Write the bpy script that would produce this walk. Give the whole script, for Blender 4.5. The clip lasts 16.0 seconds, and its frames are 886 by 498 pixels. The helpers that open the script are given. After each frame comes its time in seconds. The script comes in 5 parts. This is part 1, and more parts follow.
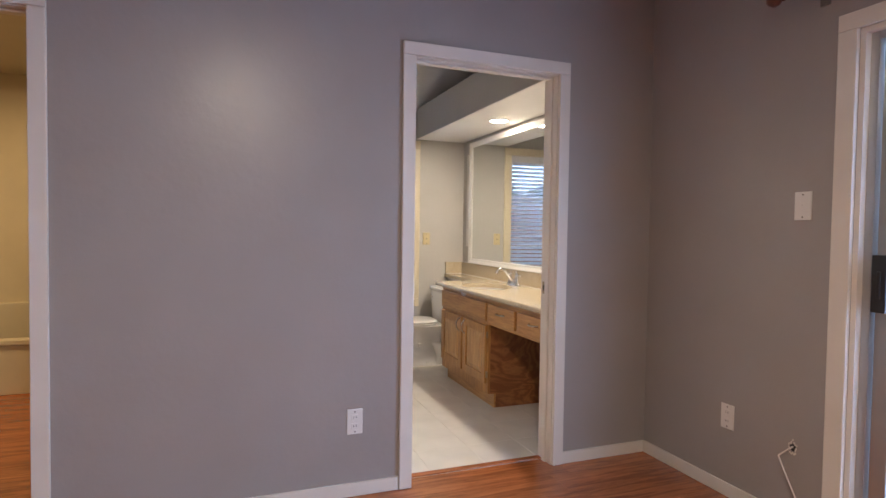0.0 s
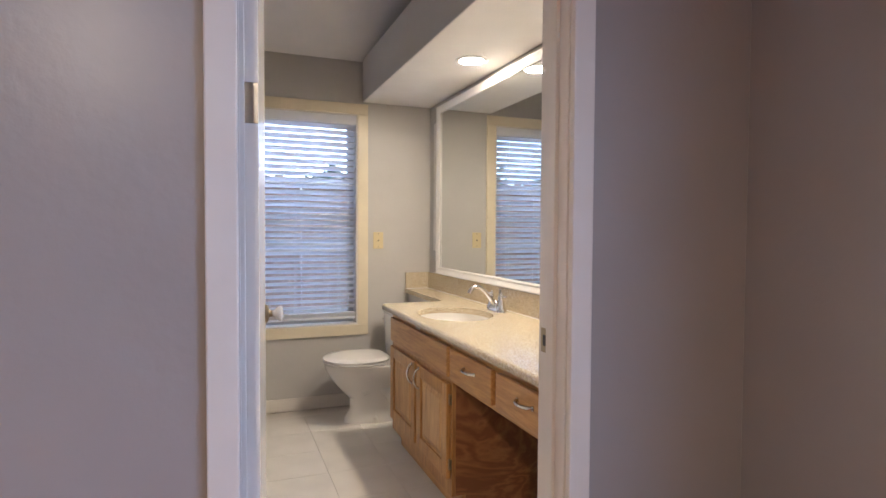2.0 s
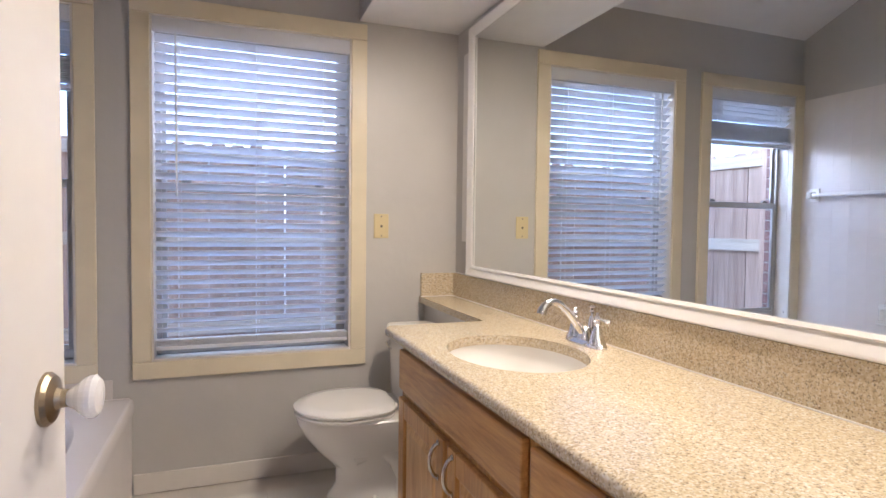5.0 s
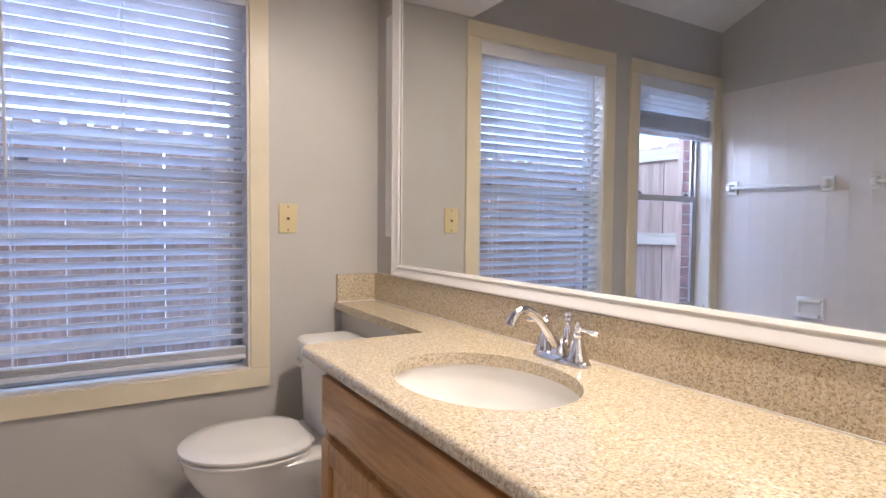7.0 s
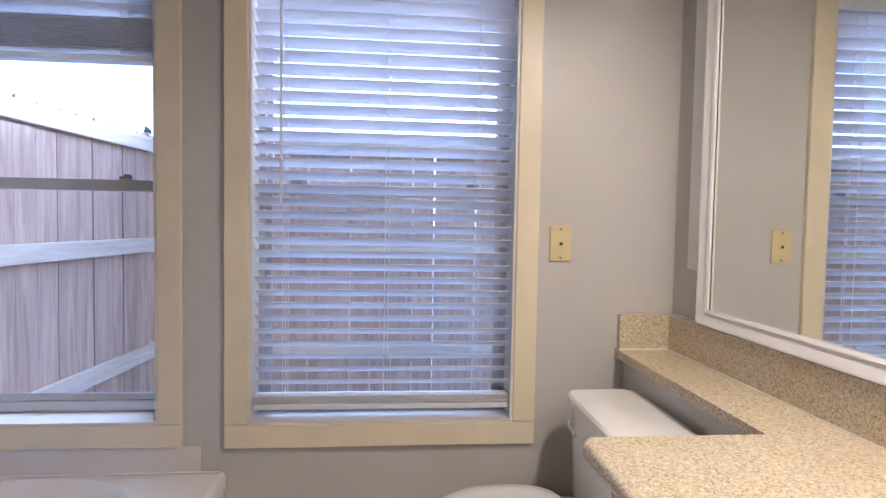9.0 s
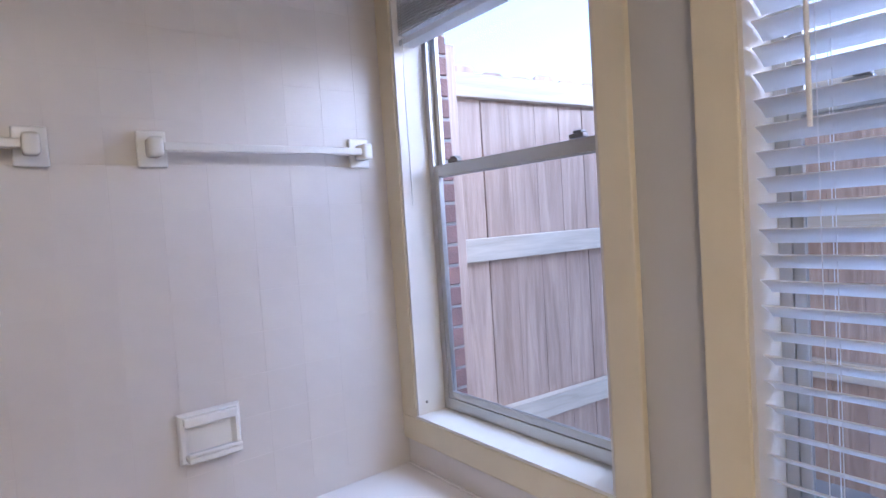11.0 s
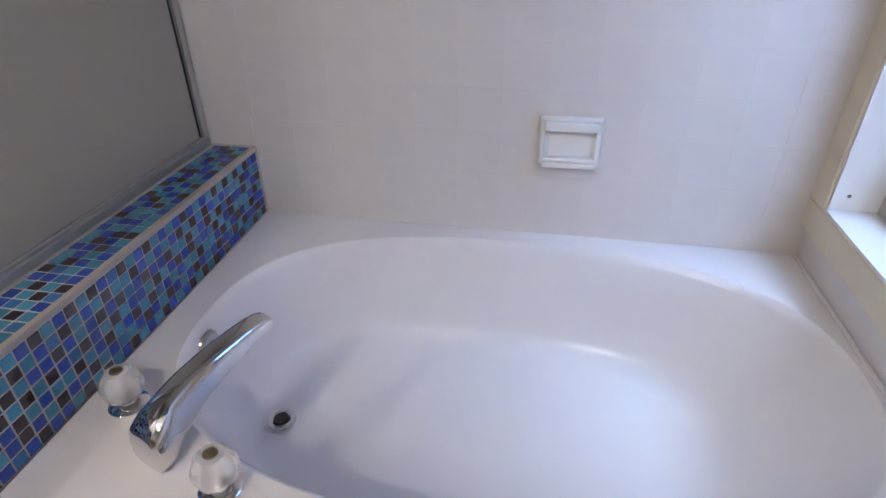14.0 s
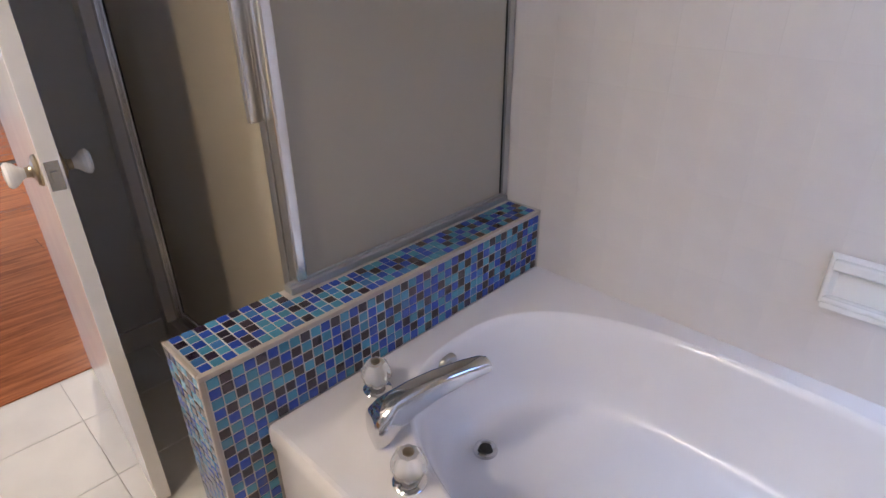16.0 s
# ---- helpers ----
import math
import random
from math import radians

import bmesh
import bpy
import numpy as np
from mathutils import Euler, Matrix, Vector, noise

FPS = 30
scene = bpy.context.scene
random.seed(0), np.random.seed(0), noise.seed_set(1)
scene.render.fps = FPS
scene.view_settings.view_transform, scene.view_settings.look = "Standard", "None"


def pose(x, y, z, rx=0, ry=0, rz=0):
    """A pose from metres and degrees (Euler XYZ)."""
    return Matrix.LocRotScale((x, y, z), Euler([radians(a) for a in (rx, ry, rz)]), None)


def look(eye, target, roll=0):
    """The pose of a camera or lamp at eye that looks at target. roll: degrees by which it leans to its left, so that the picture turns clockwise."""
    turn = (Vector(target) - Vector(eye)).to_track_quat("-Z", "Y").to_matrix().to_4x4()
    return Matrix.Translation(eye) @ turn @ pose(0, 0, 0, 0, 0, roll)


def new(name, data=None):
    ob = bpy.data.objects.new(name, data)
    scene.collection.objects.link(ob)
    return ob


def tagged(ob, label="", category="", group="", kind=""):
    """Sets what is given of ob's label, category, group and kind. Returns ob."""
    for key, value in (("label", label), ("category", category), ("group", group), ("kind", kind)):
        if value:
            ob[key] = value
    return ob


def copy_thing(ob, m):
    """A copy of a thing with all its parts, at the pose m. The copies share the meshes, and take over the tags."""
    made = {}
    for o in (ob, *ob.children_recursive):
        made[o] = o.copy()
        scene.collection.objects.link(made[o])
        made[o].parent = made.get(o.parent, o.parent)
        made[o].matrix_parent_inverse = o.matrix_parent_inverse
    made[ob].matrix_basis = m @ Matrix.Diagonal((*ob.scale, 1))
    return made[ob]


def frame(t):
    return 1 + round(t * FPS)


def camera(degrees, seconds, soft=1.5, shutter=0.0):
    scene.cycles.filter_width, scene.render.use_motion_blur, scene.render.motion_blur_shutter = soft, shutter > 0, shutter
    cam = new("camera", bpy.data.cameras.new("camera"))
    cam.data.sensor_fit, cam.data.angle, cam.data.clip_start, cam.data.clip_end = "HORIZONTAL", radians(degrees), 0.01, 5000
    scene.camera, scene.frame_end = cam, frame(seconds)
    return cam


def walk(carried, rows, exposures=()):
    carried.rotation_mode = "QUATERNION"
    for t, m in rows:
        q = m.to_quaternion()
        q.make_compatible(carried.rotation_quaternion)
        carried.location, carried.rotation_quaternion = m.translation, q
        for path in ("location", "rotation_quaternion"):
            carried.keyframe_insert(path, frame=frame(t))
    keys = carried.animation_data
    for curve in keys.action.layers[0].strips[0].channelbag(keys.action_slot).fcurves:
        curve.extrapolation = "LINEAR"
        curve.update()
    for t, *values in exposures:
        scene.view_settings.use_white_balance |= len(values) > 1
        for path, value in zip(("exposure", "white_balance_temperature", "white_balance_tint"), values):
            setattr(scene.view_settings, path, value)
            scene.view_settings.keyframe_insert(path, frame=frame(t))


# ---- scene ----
cam = camera(76.2, 16.0)
PATH = [
    (0, (-2.197, -2.543, 1.228), (-1.486, -0.675, 1.162), 0.8),
    (0.5, (-1.996, -2.178, 1.244), (-1.273, -0.315, 1.174), 0.6),
    (1, (-1.771, -1.837, 1.24), (-1.029, 0.019, 1.171), 0.2),
    (1.5, (-1.557, -1.48, 1.236), (-0.826, 0.38, 1.166), 0.4),
    (2, (-1.408, -1.203, 1.22), (-0.682, 0.659, 1.153), 0.3),
    (2.5, (-1.267, -0.932, 1.218), (-0.572, 0.942, 1.148), -0.1),
    (3, (-1.216, -0.68, 1.202), (-0.56, 1.208, 1.126), 0.2),
    (3.2, (-1.199, -0.611, 1.188), (-0.558, 1.282, 1.109), -0.1),
    (5.3, (-1.043, 0.11, 1.141), (-0.319, 1.958, 1.064), 0.8),
    (5.5, (-1.029, 0.164, 1.14), (-0.279, 2.001, 1.06), 0.7),
    (6, (-1.02, 0.304, 1.132), (-0.171, 2.103, 1.051), 0.6),
    (6.5, (-1.058, 0.39, 1.125), (-0.073, 2.13, 1.047), 0.8),
    (7, (-1.018, 0.426, 1.122), (0.012, 2.138, 1.039), 0.5),
    (7.5, (-1.019, 0.444, 1.154), (0.013, 2.155, 1.072), 0.3),
    (8, (-0.999, 0.534, 1.19), (-0.06, 2.298, 1.111), 0.4),
    (8.5, (-0.981, 0.683, 1.217), (-0.362, 2.582, 1.125), 1.1),
    (9, (-0.931, 0.869, 1.205), (-0.756, 2.859, 1.113), 1.0),
    (9.5, (-0.878, 1.067, 1.184), (-1.166, 3.046, 1.118), 0.8),
    (10, (-0.86, 1.33, 1.136), (-1.742, 3.125, 1.102), 1.3),
    (10.2, (-0.88, 1.411, 1.135), (-1.903, 3.129, 1.09), -0.9),
    (12.3, (-1.037, 2.095, 1.211), (-2.98, 2.183, 0.743), 0.2),
    (12.5, (-1.056, 2.119, 1.205), (-2.979, 2.092, 0.655), -0.2),
    (13, (-1.07, 2.109, 1.193), (-2.908, 1.959, 0.418), -0.4),
    (13.5, (-1.066, 2.068, 1.178), (-2.82, 1.854, 0.241), -0.0),
    (14, (-1.086, 2.012, 1.171), (-2.761, 1.703, 0.122), -0.4),
    (14.5, (-1.121, 1.983, 1.181), (-2.73, 1.501, 0.096), -0.3),
    (15, (-1.119, 2.002, 1.208), (-2.593, 1.197, 0.121), -0.0),
    (15.5, (-1.091, 2.057, 1.249), (-2.425, 1.03, 0.169), -0.2),
    (16, (-1.065, 2.158, 1.304), (-2.335, 0.914, 0.387), -0.5),
]
TONES = [(0.0, 3.08, 5480, 12), (2.5, 3.06, 5330, 14), (5.3, 3.10, 5200, 17), (10.0, 2.95, 5100, 18), (12.5, 2.84, 5180, 17), (14.0, 3.0, 4950, 13), (16.0, 3.09, 5240, 15)]
walk(cam, [(t, look(eye, target, roll)) for t, eye, target, roll in PATH], TONES)

# world and lights
world = bpy.data.worlds.new("sky")
scene.world = world
world.use_nodes = True
_n = world.node_tree.nodes
_sky = _n.new("ShaderNodeTexSky")
_sky.sky_type = "NISHITA"
_sky.sun_disc = False
_sky.sun_elevation = radians(16)
_sky.sun_rotation = radians(45)
_sky.air_density, _sky.dust_density, _sky.ozone_density = 1.2, 1.5, 4.0
_tint = _n.new("ShaderNodeMix")
_tint.data_type, _tint.blend_type = "RGBA", "MULTIPLY"
_tint.inputs["Factor"].default_value, _tint.inputs["B"].default_value = 1.0, (0.86, 0.95, 1.19, 1)
_pale = _n.new("ShaderNodeHueSaturation")
_pale.inputs["Saturation"].default_value, _pale.inputs["Value"].default_value = 0.62, 1.08
world.node_tree.links.new(_sky.outputs["Color"], _pale.inputs["Color"])
world.node_tree.links.new(_pale.outputs["Color"], _tint.inputs["A"])
world.node_tree.links.new(_tint.outputs["Result"], _n["Background"].inputs["Color"])
_n["Background"].inputs["Strength"].default_value = 0.095

sun = new("sun", bpy.data.lights.new("sun", "SUN"))
sun.data.energy, sun.data.angle, sun.data.color = 0.36, radians(35), (0.72, 0.85, 1.0)
sun.matrix_world = look((1.2, 3.6, 9), (0, 0, 0))


def lamp(name, place, target, energy, color, size):
    ob = new(name, bpy.data.lights.new(name, "AREA"))
    ob.data.shape, ob.data.size, ob.data.energy, ob.data.color = "DISK", size, energy, color
    ob.matrix_world = look(place, target)
    return ob


WARM = (1.0, 0.75, 0.46)
scene.view_settings.use_white_balance = True
scene.view_settings.white_balance_temperature = 5150
scene.view_settings.white_balance_tint = 23
lamp("downlight_bulb", (-0.2, 1.5, 2.090), (-0.2, 1.501, 0), 1.75, WARM, 0.12)
lamp("downlight_bulb", (-0.2, 0.6, 2.090), (-0.2, 0.601, 0), 0.9, WARM, 0.12)
lamp("fan_light_bulb", (-2.1, -2.6, 2.36), (-2.1, -2.599, 0), 6.5, WARM, 0.16)
_day = lamp("patio_sky_light", (0.22, -2.03, 1.0), (-1, -2.03, 0.8), 3.4, (0.52, 0.70, 1.0), 1.8)
_day.data.shape, _day.data.size_y = "RECTANGLE", 1.9
lamp("hall_bath_bulb", (-3.9, 1.5, 2.35), (-3.9, 1.501, 0), 3.6, (1.0, 0.62, 0.24), 0.3)
scene.view_settings.exposure = 3.15


# materials
def material(name, color, rough=0.5, metal=0.0, vary=0.06, scale=6.0, bump=0.05, fine=80.0, second=None, **more):
    m = bpy.data.materials.new(name)
    m.use_nodes = True
    t = m.node_tree
    b = t.nodes["Principled BSDF"]
    b.inputs["Roughness"].default_value = rough
    b.inputs["Metallic"].default_value = metal
    for key, value in more.items():
        b.inputs[key.replace("_", " ")].default_value = value
    co = t.nodes.new("ShaderNodeTexCoord")
    big = t.nodes.new("ShaderNodeTexNoise")
    big.inputs["Scale"].default_value = scale
    big.inputs["Detail"].default_value = 5
    t.links.new(co.outputs["Object"], big.inputs["Vector"])
    small = t.nodes.new("ShaderNodeTexNoise")
    small.inputs["Scale"].default_value = fine
    small.inputs["Detail"].default_value = 3
    t.links.new(co.outputs["Object"], small.inputs["Vector"])
    mix = t.nodes.new("ShaderNodeMix")
    mix.data_type = "RGBA"
    mix.inputs["A"].default_value = (*[c * (1 - vary) for c in color], 1)
    hi = second or [min(1, c * (1 + vary)) for c in color]
    mix.inputs["B"].default_value = (*hi, 1)
    ramp = t.nodes.new("ShaderNodeMapRange")
    ramp.inputs["From Min"].default_value, ramp.inputs["From Max"].default_value = 0.3, 0.7
    t.links.new(big.outputs["Fac"], ramp.inputs["Value"])
    t.links.new(ramp.outputs["Result"], mix.inputs["Factor"])
    t.links.new(mix.outputs["Result"], b.inputs["Base Color"])
    if bump:
        bu = t.nodes.new("ShaderNodeBump")
        bu.inputs["Strength"].default_value = bump
        bu.inputs["Distance"].default_value = 0.004
        t.links.new(small.outputs["Fac"], bu.inputs["Height"])
        t.links.new(bu.outputs["Normal"], b.inputs["Normal"])
    rr = t.nodes.new("ShaderNodeMapRange")
    rr.inputs["To Min"].default_value, rr.inputs["To Max"].default_value = rough * 0.85, min(1, rough * 1.15)
    t.links.new(big.outputs["Fac"], rr.inputs["Value"])
    t.links.new(rr.outputs["Result"], b.inputs["Roughness"])
    return m


def ramp_colors(t, colors, constant=False):
    r = t.nodes.new("ShaderNodeValToRGB")
    r.color_ramp.interpolation = "CONSTANT" if constant else "LINEAR"
    e = r.color_ramp.elements
    e[0].position, e[0].color = colors[0][0], (*colors[0][1], 1)
    e[1].position, e[1].color = colors[1][0], (*colors[1][1], 1)
    for p, c in colors[2:]:
        k = e.new(p)
        k.color = (*c, 1)
    return r


def wood(name, dark, light, stretch, rough=0.35, wave=3.0, source="Object", rand=0.0, rings=0.0):
    """Grain along the axis whose stretch is small."""
    m = bpy.data.materials.new(name)
    m.use_nodes = True
    t = m.node_tree
    b = t.nodes["Principled BSDF"]
    b.inputs["Roughness"].default_value = rough
    b.inputs["Coat Weight"].default_value = 0.25
    b.inputs["Coat Roughness"].default_value = 0.15
    co = t.nodes.new("ShaderNodeTexCoord")
    info = t.nodes.new("ShaderNodeObjectInfo")
    mul = t.nodes.new("ShaderNodeVectorMath")
    mul.operation = "MULTIPLY"
    mul.inputs[1].default_value = stretch
    t.links.new(co.outputs[source], mul.inputs[0])
    add = t.nodes.new("ShaderNodeVectorMath")
    add.operation = "ADD"
    t.links.new(mul.outputs[0], add.inputs[0])
    sc = t.nodes.new("ShaderNodeMath")
    sc.operation = "MULTIPLY"
    sc.inputs[1].default_value = 37.0
    t.links.new(info.outputs["Random"], sc.inputs[0])
    t.links.new(sc.outputs[0], add.inputs[1])
    n1 = t.nodes.new("ShaderNodeTexNoise")
    n1.inputs["Scale"].default_value, n1.inputs["Detail"].default_value, n1.inputs["Distortion"].default_value = wave, 8, 1.2
    t.links.new(add.outputs[0], n1.inputs["Vector"])
    n2 = t.nodes.new("ShaderNodeTexNoise")
    n2.inputs["Scale"].default_value, n2.inputs["Detail"].default_value = wave * 9, 4
    t.links.new(add.outputs[0], n2.inputs["Vector"])
    total = t.nodes.new("ShaderNodeMath")
    total.operation = "MULTIPLY_ADD"
    total.inputs[1].default_value = 0.35
    t.links.new(n2.outputs["Fac"], total.inputs[0])
    if rings:
        frac = t.nodes.new("ShaderNodeMath")
        frac.operation = "PINGPONG"
        frac.inputs[1].default_value = rings
        t.links.new(n1.outputs["Fac"], frac.inputs[0])
        f2 = t.nodes.new("ShaderNodeMath")
        f2.operation = "MULTIPLY_ADD"
        f2.inputs[1].default_value = 0.45 / rings
        f2.inputs[2].default_value = 0.12
        t.links.new(frac.outputs[0], f2.inputs[0])
        t.links.new(f2.outputs[0], total.inputs[2])
    else:
        t.links.new(n1.outputs["Fac"], total.inputs[2])
    shift = t.nodes.new("ShaderNodeMath")
    shift.operation = "MULTIPLY_ADD"
    shift.inputs[1].default_value = rand
    t.links.new(info.outputs["Random"], shift.inputs[0])
    t.links.new(total.outputs[0], shift.inputs[2])
    r = ramp_colors(t, [(0.38, dark), (0.95, light)])
    t.links.new(shift.outputs[0], r.inputs["Fac"])
    t.links.new(r.outputs["Color"], b.inputs["Base Color"])
    bu = t.nodes.new("ShaderNodeBump")
    bu.inputs["Strength"].default_value, bu.inputs["Distance"].default_value = 0.12, 0.002
    t.links.new(n2.outputs["Fac"], bu.inputs["Height"])
    t.links.new(bu.outputs["Normal"], b.inputs["Normal"])
    return m


def granite_material():
    m = bpy.data.materials.new("granite")
    m.use_nodes = True
    t = m.node_tree
    b = t.nodes["Principled BSDF"]
    b.inputs["Roughness"].default_value = 0.09
    co = t.nodes.new("ShaderNodeTexCoord")
    cloud = t.nodes.new("ShaderNodeTexNoise")
    cloud.inputs["Scale"].default_value, cloud.inputs["Detail"].default_value = 130, 6
    t.links.new(co.outputs["Object"], cloud.inputs["Vector"])
    base = ramp_colors(t, [(0.28, (0.45, 0.36, 0.225)), (0.5, (0.565, 0.475, 0.32)), (0.74, (0.665, 0.585, 0.43))])
    t.links.new(cloud.outputs["Fac"], base.inputs["Fac"])
    color = base.outputs["Color"]
    for scale, cut, tint in ((300, 0.15, (0.25, 0.17, 0.10)), (380, 0.10, (0.07, 0.055, 0.045)), (260, 0.15, (0.74, 0.70, 0.60))):
        v = t.nodes.new("ShaderNodeTexVoronoi")
        v.inputs["Scale"].default_value = scale
        t.links.new(co.outputs["Object"], v.inputs["Vector"])
        sep = t.nodes.new("ShaderNodeSeparateColor")
        t.links.new(v.outputs["Color"], sep.inputs["Color"])
        less = t.nodes.new("ShaderNodeMath")
        less.operation = "LESS_THAN"
        less.inputs[1].default_value = cut
        t.links.new(sep.outputs["Red"], less.inputs[0])
        soft = t.nodes.new("ShaderNodeMath")
        soft.operation = "MULTIPLY"
        soft.inputs[1].default_value = 0.5
        t.links.new(less.outputs[0], soft.inputs[0])
        mx = t.nodes.new("ShaderNodeMix")
        mx.data_type = "RGBA"
        mx.inputs["B"].default_value = (*tint, 1)
        t.links.new(soft.outputs[0], mx.inputs["Factor"])
        t.links.new(color, mx.inputs["A"])
        color = mx.outputs["Result"]
    t.links.new(color, b.inputs["Base Color"])
    return m


def mosaic_material(name, color):
    m = bpy.data.materials.new(name)
    m.use_nodes = True
    t = m.node_tree
    b = t.nodes["Principled BSDF"]
    b.inputs["Roughness"].default_value = 0.09
    b.inputs["Coat Weight"].default_value = 0.4
    co = t.nodes.new("ShaderNodeTexCoord")
    n = t.nodes.new("ShaderNodeTexNoise")
    n.inputs["Scale"].default_value = 60
    t.links.new(co.outputs["Object"], n.inputs["Vector"])
    info = t.nodes.new("ShaderNodeObjectInfo")
    add = t.nodes.new("ShaderNodeMath")
    add.operation = "ADD"
    t.links.new(n.outputs["Fac"], add.inputs[0])
    t.links.new(info.outputs["Random"], add.inputs[1])
    mr = t.nodes.new("ShaderNodeMapRange")
    mr.inputs["From Min"].default_value, mr.inputs["From Max"].default_value = 0.3, 1.7
    mr.inputs["To Min"].default_value, mr.inputs["To Max"].default_value = 0.75, 1.25
    t.links.new(add.outputs[0], mr.inputs["Value"])
    h = t.nodes.new("ShaderNodeHueSaturation")
    h.inputs["Color"].default_value = (*color, 1)
    t.links.new(mr.outputs["Result"], h.inputs["Value"])
    t.links.new(h.outputs["Color"], b.inputs["Base Color"])
    return m


def glass_material(name, rough=0.0, tint=(1, 1, 1)):
    m = bpy.data.materials.new(name)
    m.use_nodes = True
    b = m.node_tree.nodes["Principled BSDF"]
    b.inputs["Base Color"].default_value = (*tint, 1)
    b.inputs["Transmission Weight"].default_value = 1
    b.inputs["Roughness"].default_value = rough
    b.inputs["IOR"].default_value = 1.25
    return m


def glow(name, color, strength):
    m = bpy.data.materials.new(name)
    m.use_nodes = True
    b = m.node_tree.nodes["Principled BSDF"]
    b.inputs["Emission Color"].default_value = (*color, 1)
    b.inputs["Emission Strength"].default_value = strength
    return m


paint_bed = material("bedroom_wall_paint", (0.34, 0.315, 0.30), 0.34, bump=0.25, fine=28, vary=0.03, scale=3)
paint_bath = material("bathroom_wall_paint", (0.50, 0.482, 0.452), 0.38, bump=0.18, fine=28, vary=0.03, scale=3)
paint_ceiling = material("ceiling_paint", (0.72, 0.70, 0.67), 0.8, bump=0.3, fine=90, vary=0.03)
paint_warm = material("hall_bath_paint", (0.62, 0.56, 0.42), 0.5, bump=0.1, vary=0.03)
trim_white = material("white_trim_paint", (0.70, 0.66, 0.60), 0.32, bump=0.06, vary=0.03, fine=30)
trim_cream = material("cream_window_trim_paint", (0.70, 0.62, 0.45), 0.34, bump=0.06, vary=0.04, fine=30)
door_paint = material("white_door_paint", (0.78, 0.74, 0.68), 0.2, bump=0.05, vary=0.02, fine=14)
mirror_frame = material("mirror_frame_paint", (0.76, 0.74, 0.70), 0.35, bump=0.04, vary=0.02)
porcelain = material("porcelain", (0.78, 0.76, 0.72), 0.07, bump=0.0, vary=0.02)
acrylic = material("tub_acrylic", (0.74, 0.70, 0.68), 0.2, bump=0.0, vary=0.02, scale=3)
wall_tile = material("glazed_white_tile", (0.66, 0.615, 0.575), 0.3, bump=0.06, fine=9, vary=0.02)
grout = material("pale_grout", (0.62, 0.58, 0.53), 0.75, bump=0.2, fine=200)
mosaic_grout = material("mosaic_grout", (0.47, 0.44, 0.41), 0.7, bump=0.2, fine=200)
floor_grout = material("floor_grout", (0.58, 0.545, 0.49), 0.6, bump=0.15, fine=200)
grout_grey = material("grey_grout", (0.33, 0.30, 0.26), 0.75, bump=0.2, fine=200)
floor_tile = material("floor_vinyl_tile", (0.70, 0.67, 0.61), 0.24, bump=0.05, fine=14, vary=0.06, scale=5)
blind_white = material("faux_wood_blind", (0.82, 0.82, 0.83), 0.4, bump=0.08, vary=0.02)
_t = blind_white.node_tree
_tr = _t.nodes.new("ShaderNodeBsdfTranslucent")
_tr.inputs["Color"].default_value = (0.86, 0.88, 0.92, 1)
_mx = _t.nodes.new("ShaderNodeMixShader")
_mx.inputs["Fac"].default_value = 0.28
_t.links.new(_t.nodes["Principled BSDF"].outputs[0], _mx.inputs[1])
_t.links.new(_tr.outputs[0], _mx.inputs[2])
_t.links.new(_mx.outputs[0], _t.nodes["Material Output"].inputs["Surface"])
vinyl = material("white_vinyl", (0.72, 0.70, 0.66), 0.3, bump=0.0, vary=0.02)
alum = material("anodised_aluminium", (0.50, 0.49, 0.47), 0.3, 0.8, bump=0.05)
alum_bright = material("polished_aluminium", (0.74, 0.72, 0.70), 0.2, 0.85, bump=0.02)
alum_dark = material("bronze_sash", (0.22, 0.20, 0.18), 0.4, 0.5, bump=0.05)
chrome = material("chrome", (0.72, 0.72, 0.73), 0.06, 1.0, vary=0.01, bump=0.0)
nickel = material("brushed_nickel", (0.55, 0.52, 0.47), 0.26, 1.0, bump=0.0)
brass_aged = material("aged_brass", (0.40, 0.33, 0.22), 0.35, 1.0, bump=0.05)
ivory = material("ivory_plastic", (0.62, 0.52, 0.28), 0.35, bump=0.0, vary=0.02)
white_plastic = material("white_plastic", (0.75, 0.73, 0.70), 0.3, bump=0.0, vary=0.02)
black_plastic = material("black_plastic", (0.02, 0.02, 0.02), 0.4, bump=0.0)
dark_gap = material("dark_gasket", (0.03, 0.03, 0.03), 0.6, bump=0.0)
rod_wood = material("dark_red_wood", (0.12, 0.035, 0.02), 0.35, bump=0.05)
brick_red = material("brick", (0.24, 0.13, 0.105), 0.85, bump=0.6, vary=0.3, scale=14, fine=120)
concrete = material("ground_concrete", (0.32, 0.31, 0.29), 0.95, bump=0.8, vary=0.15, scale=2, fine=30)
foliage = material("foliage", (0.05, 0.08, 0.035), 0.7, bump=0.0, vary=0.5)
granite = granite_material()
oak = wood("oak_vertical", (0.27, 0.11, 0.027), (0.58, 0.32, 0.095), (30, 30, 2.5), 0.33, 1.6, rand=0.06)
oak_h = wood("oak_horizontal", (0.27, 0.11, 0.027), (0.58, 0.32, 0.095), (30, 2.5, 30), 0.33, 1.6, rand=0.06)
oak_panel = wood("oak_panel", (0.34, 0.165, 0.05), (0.68, 0.42, 0.17), (30, 30, 2.5), 0.36, 1.4, rand=0.04)
oak_side = wood("oak_plywood", (0.22, 0.078, 0.025), (0.43, 0.185, 0.06), (1.0, 5.0, 1.3), 0.4, 1.9, rings=0.045)
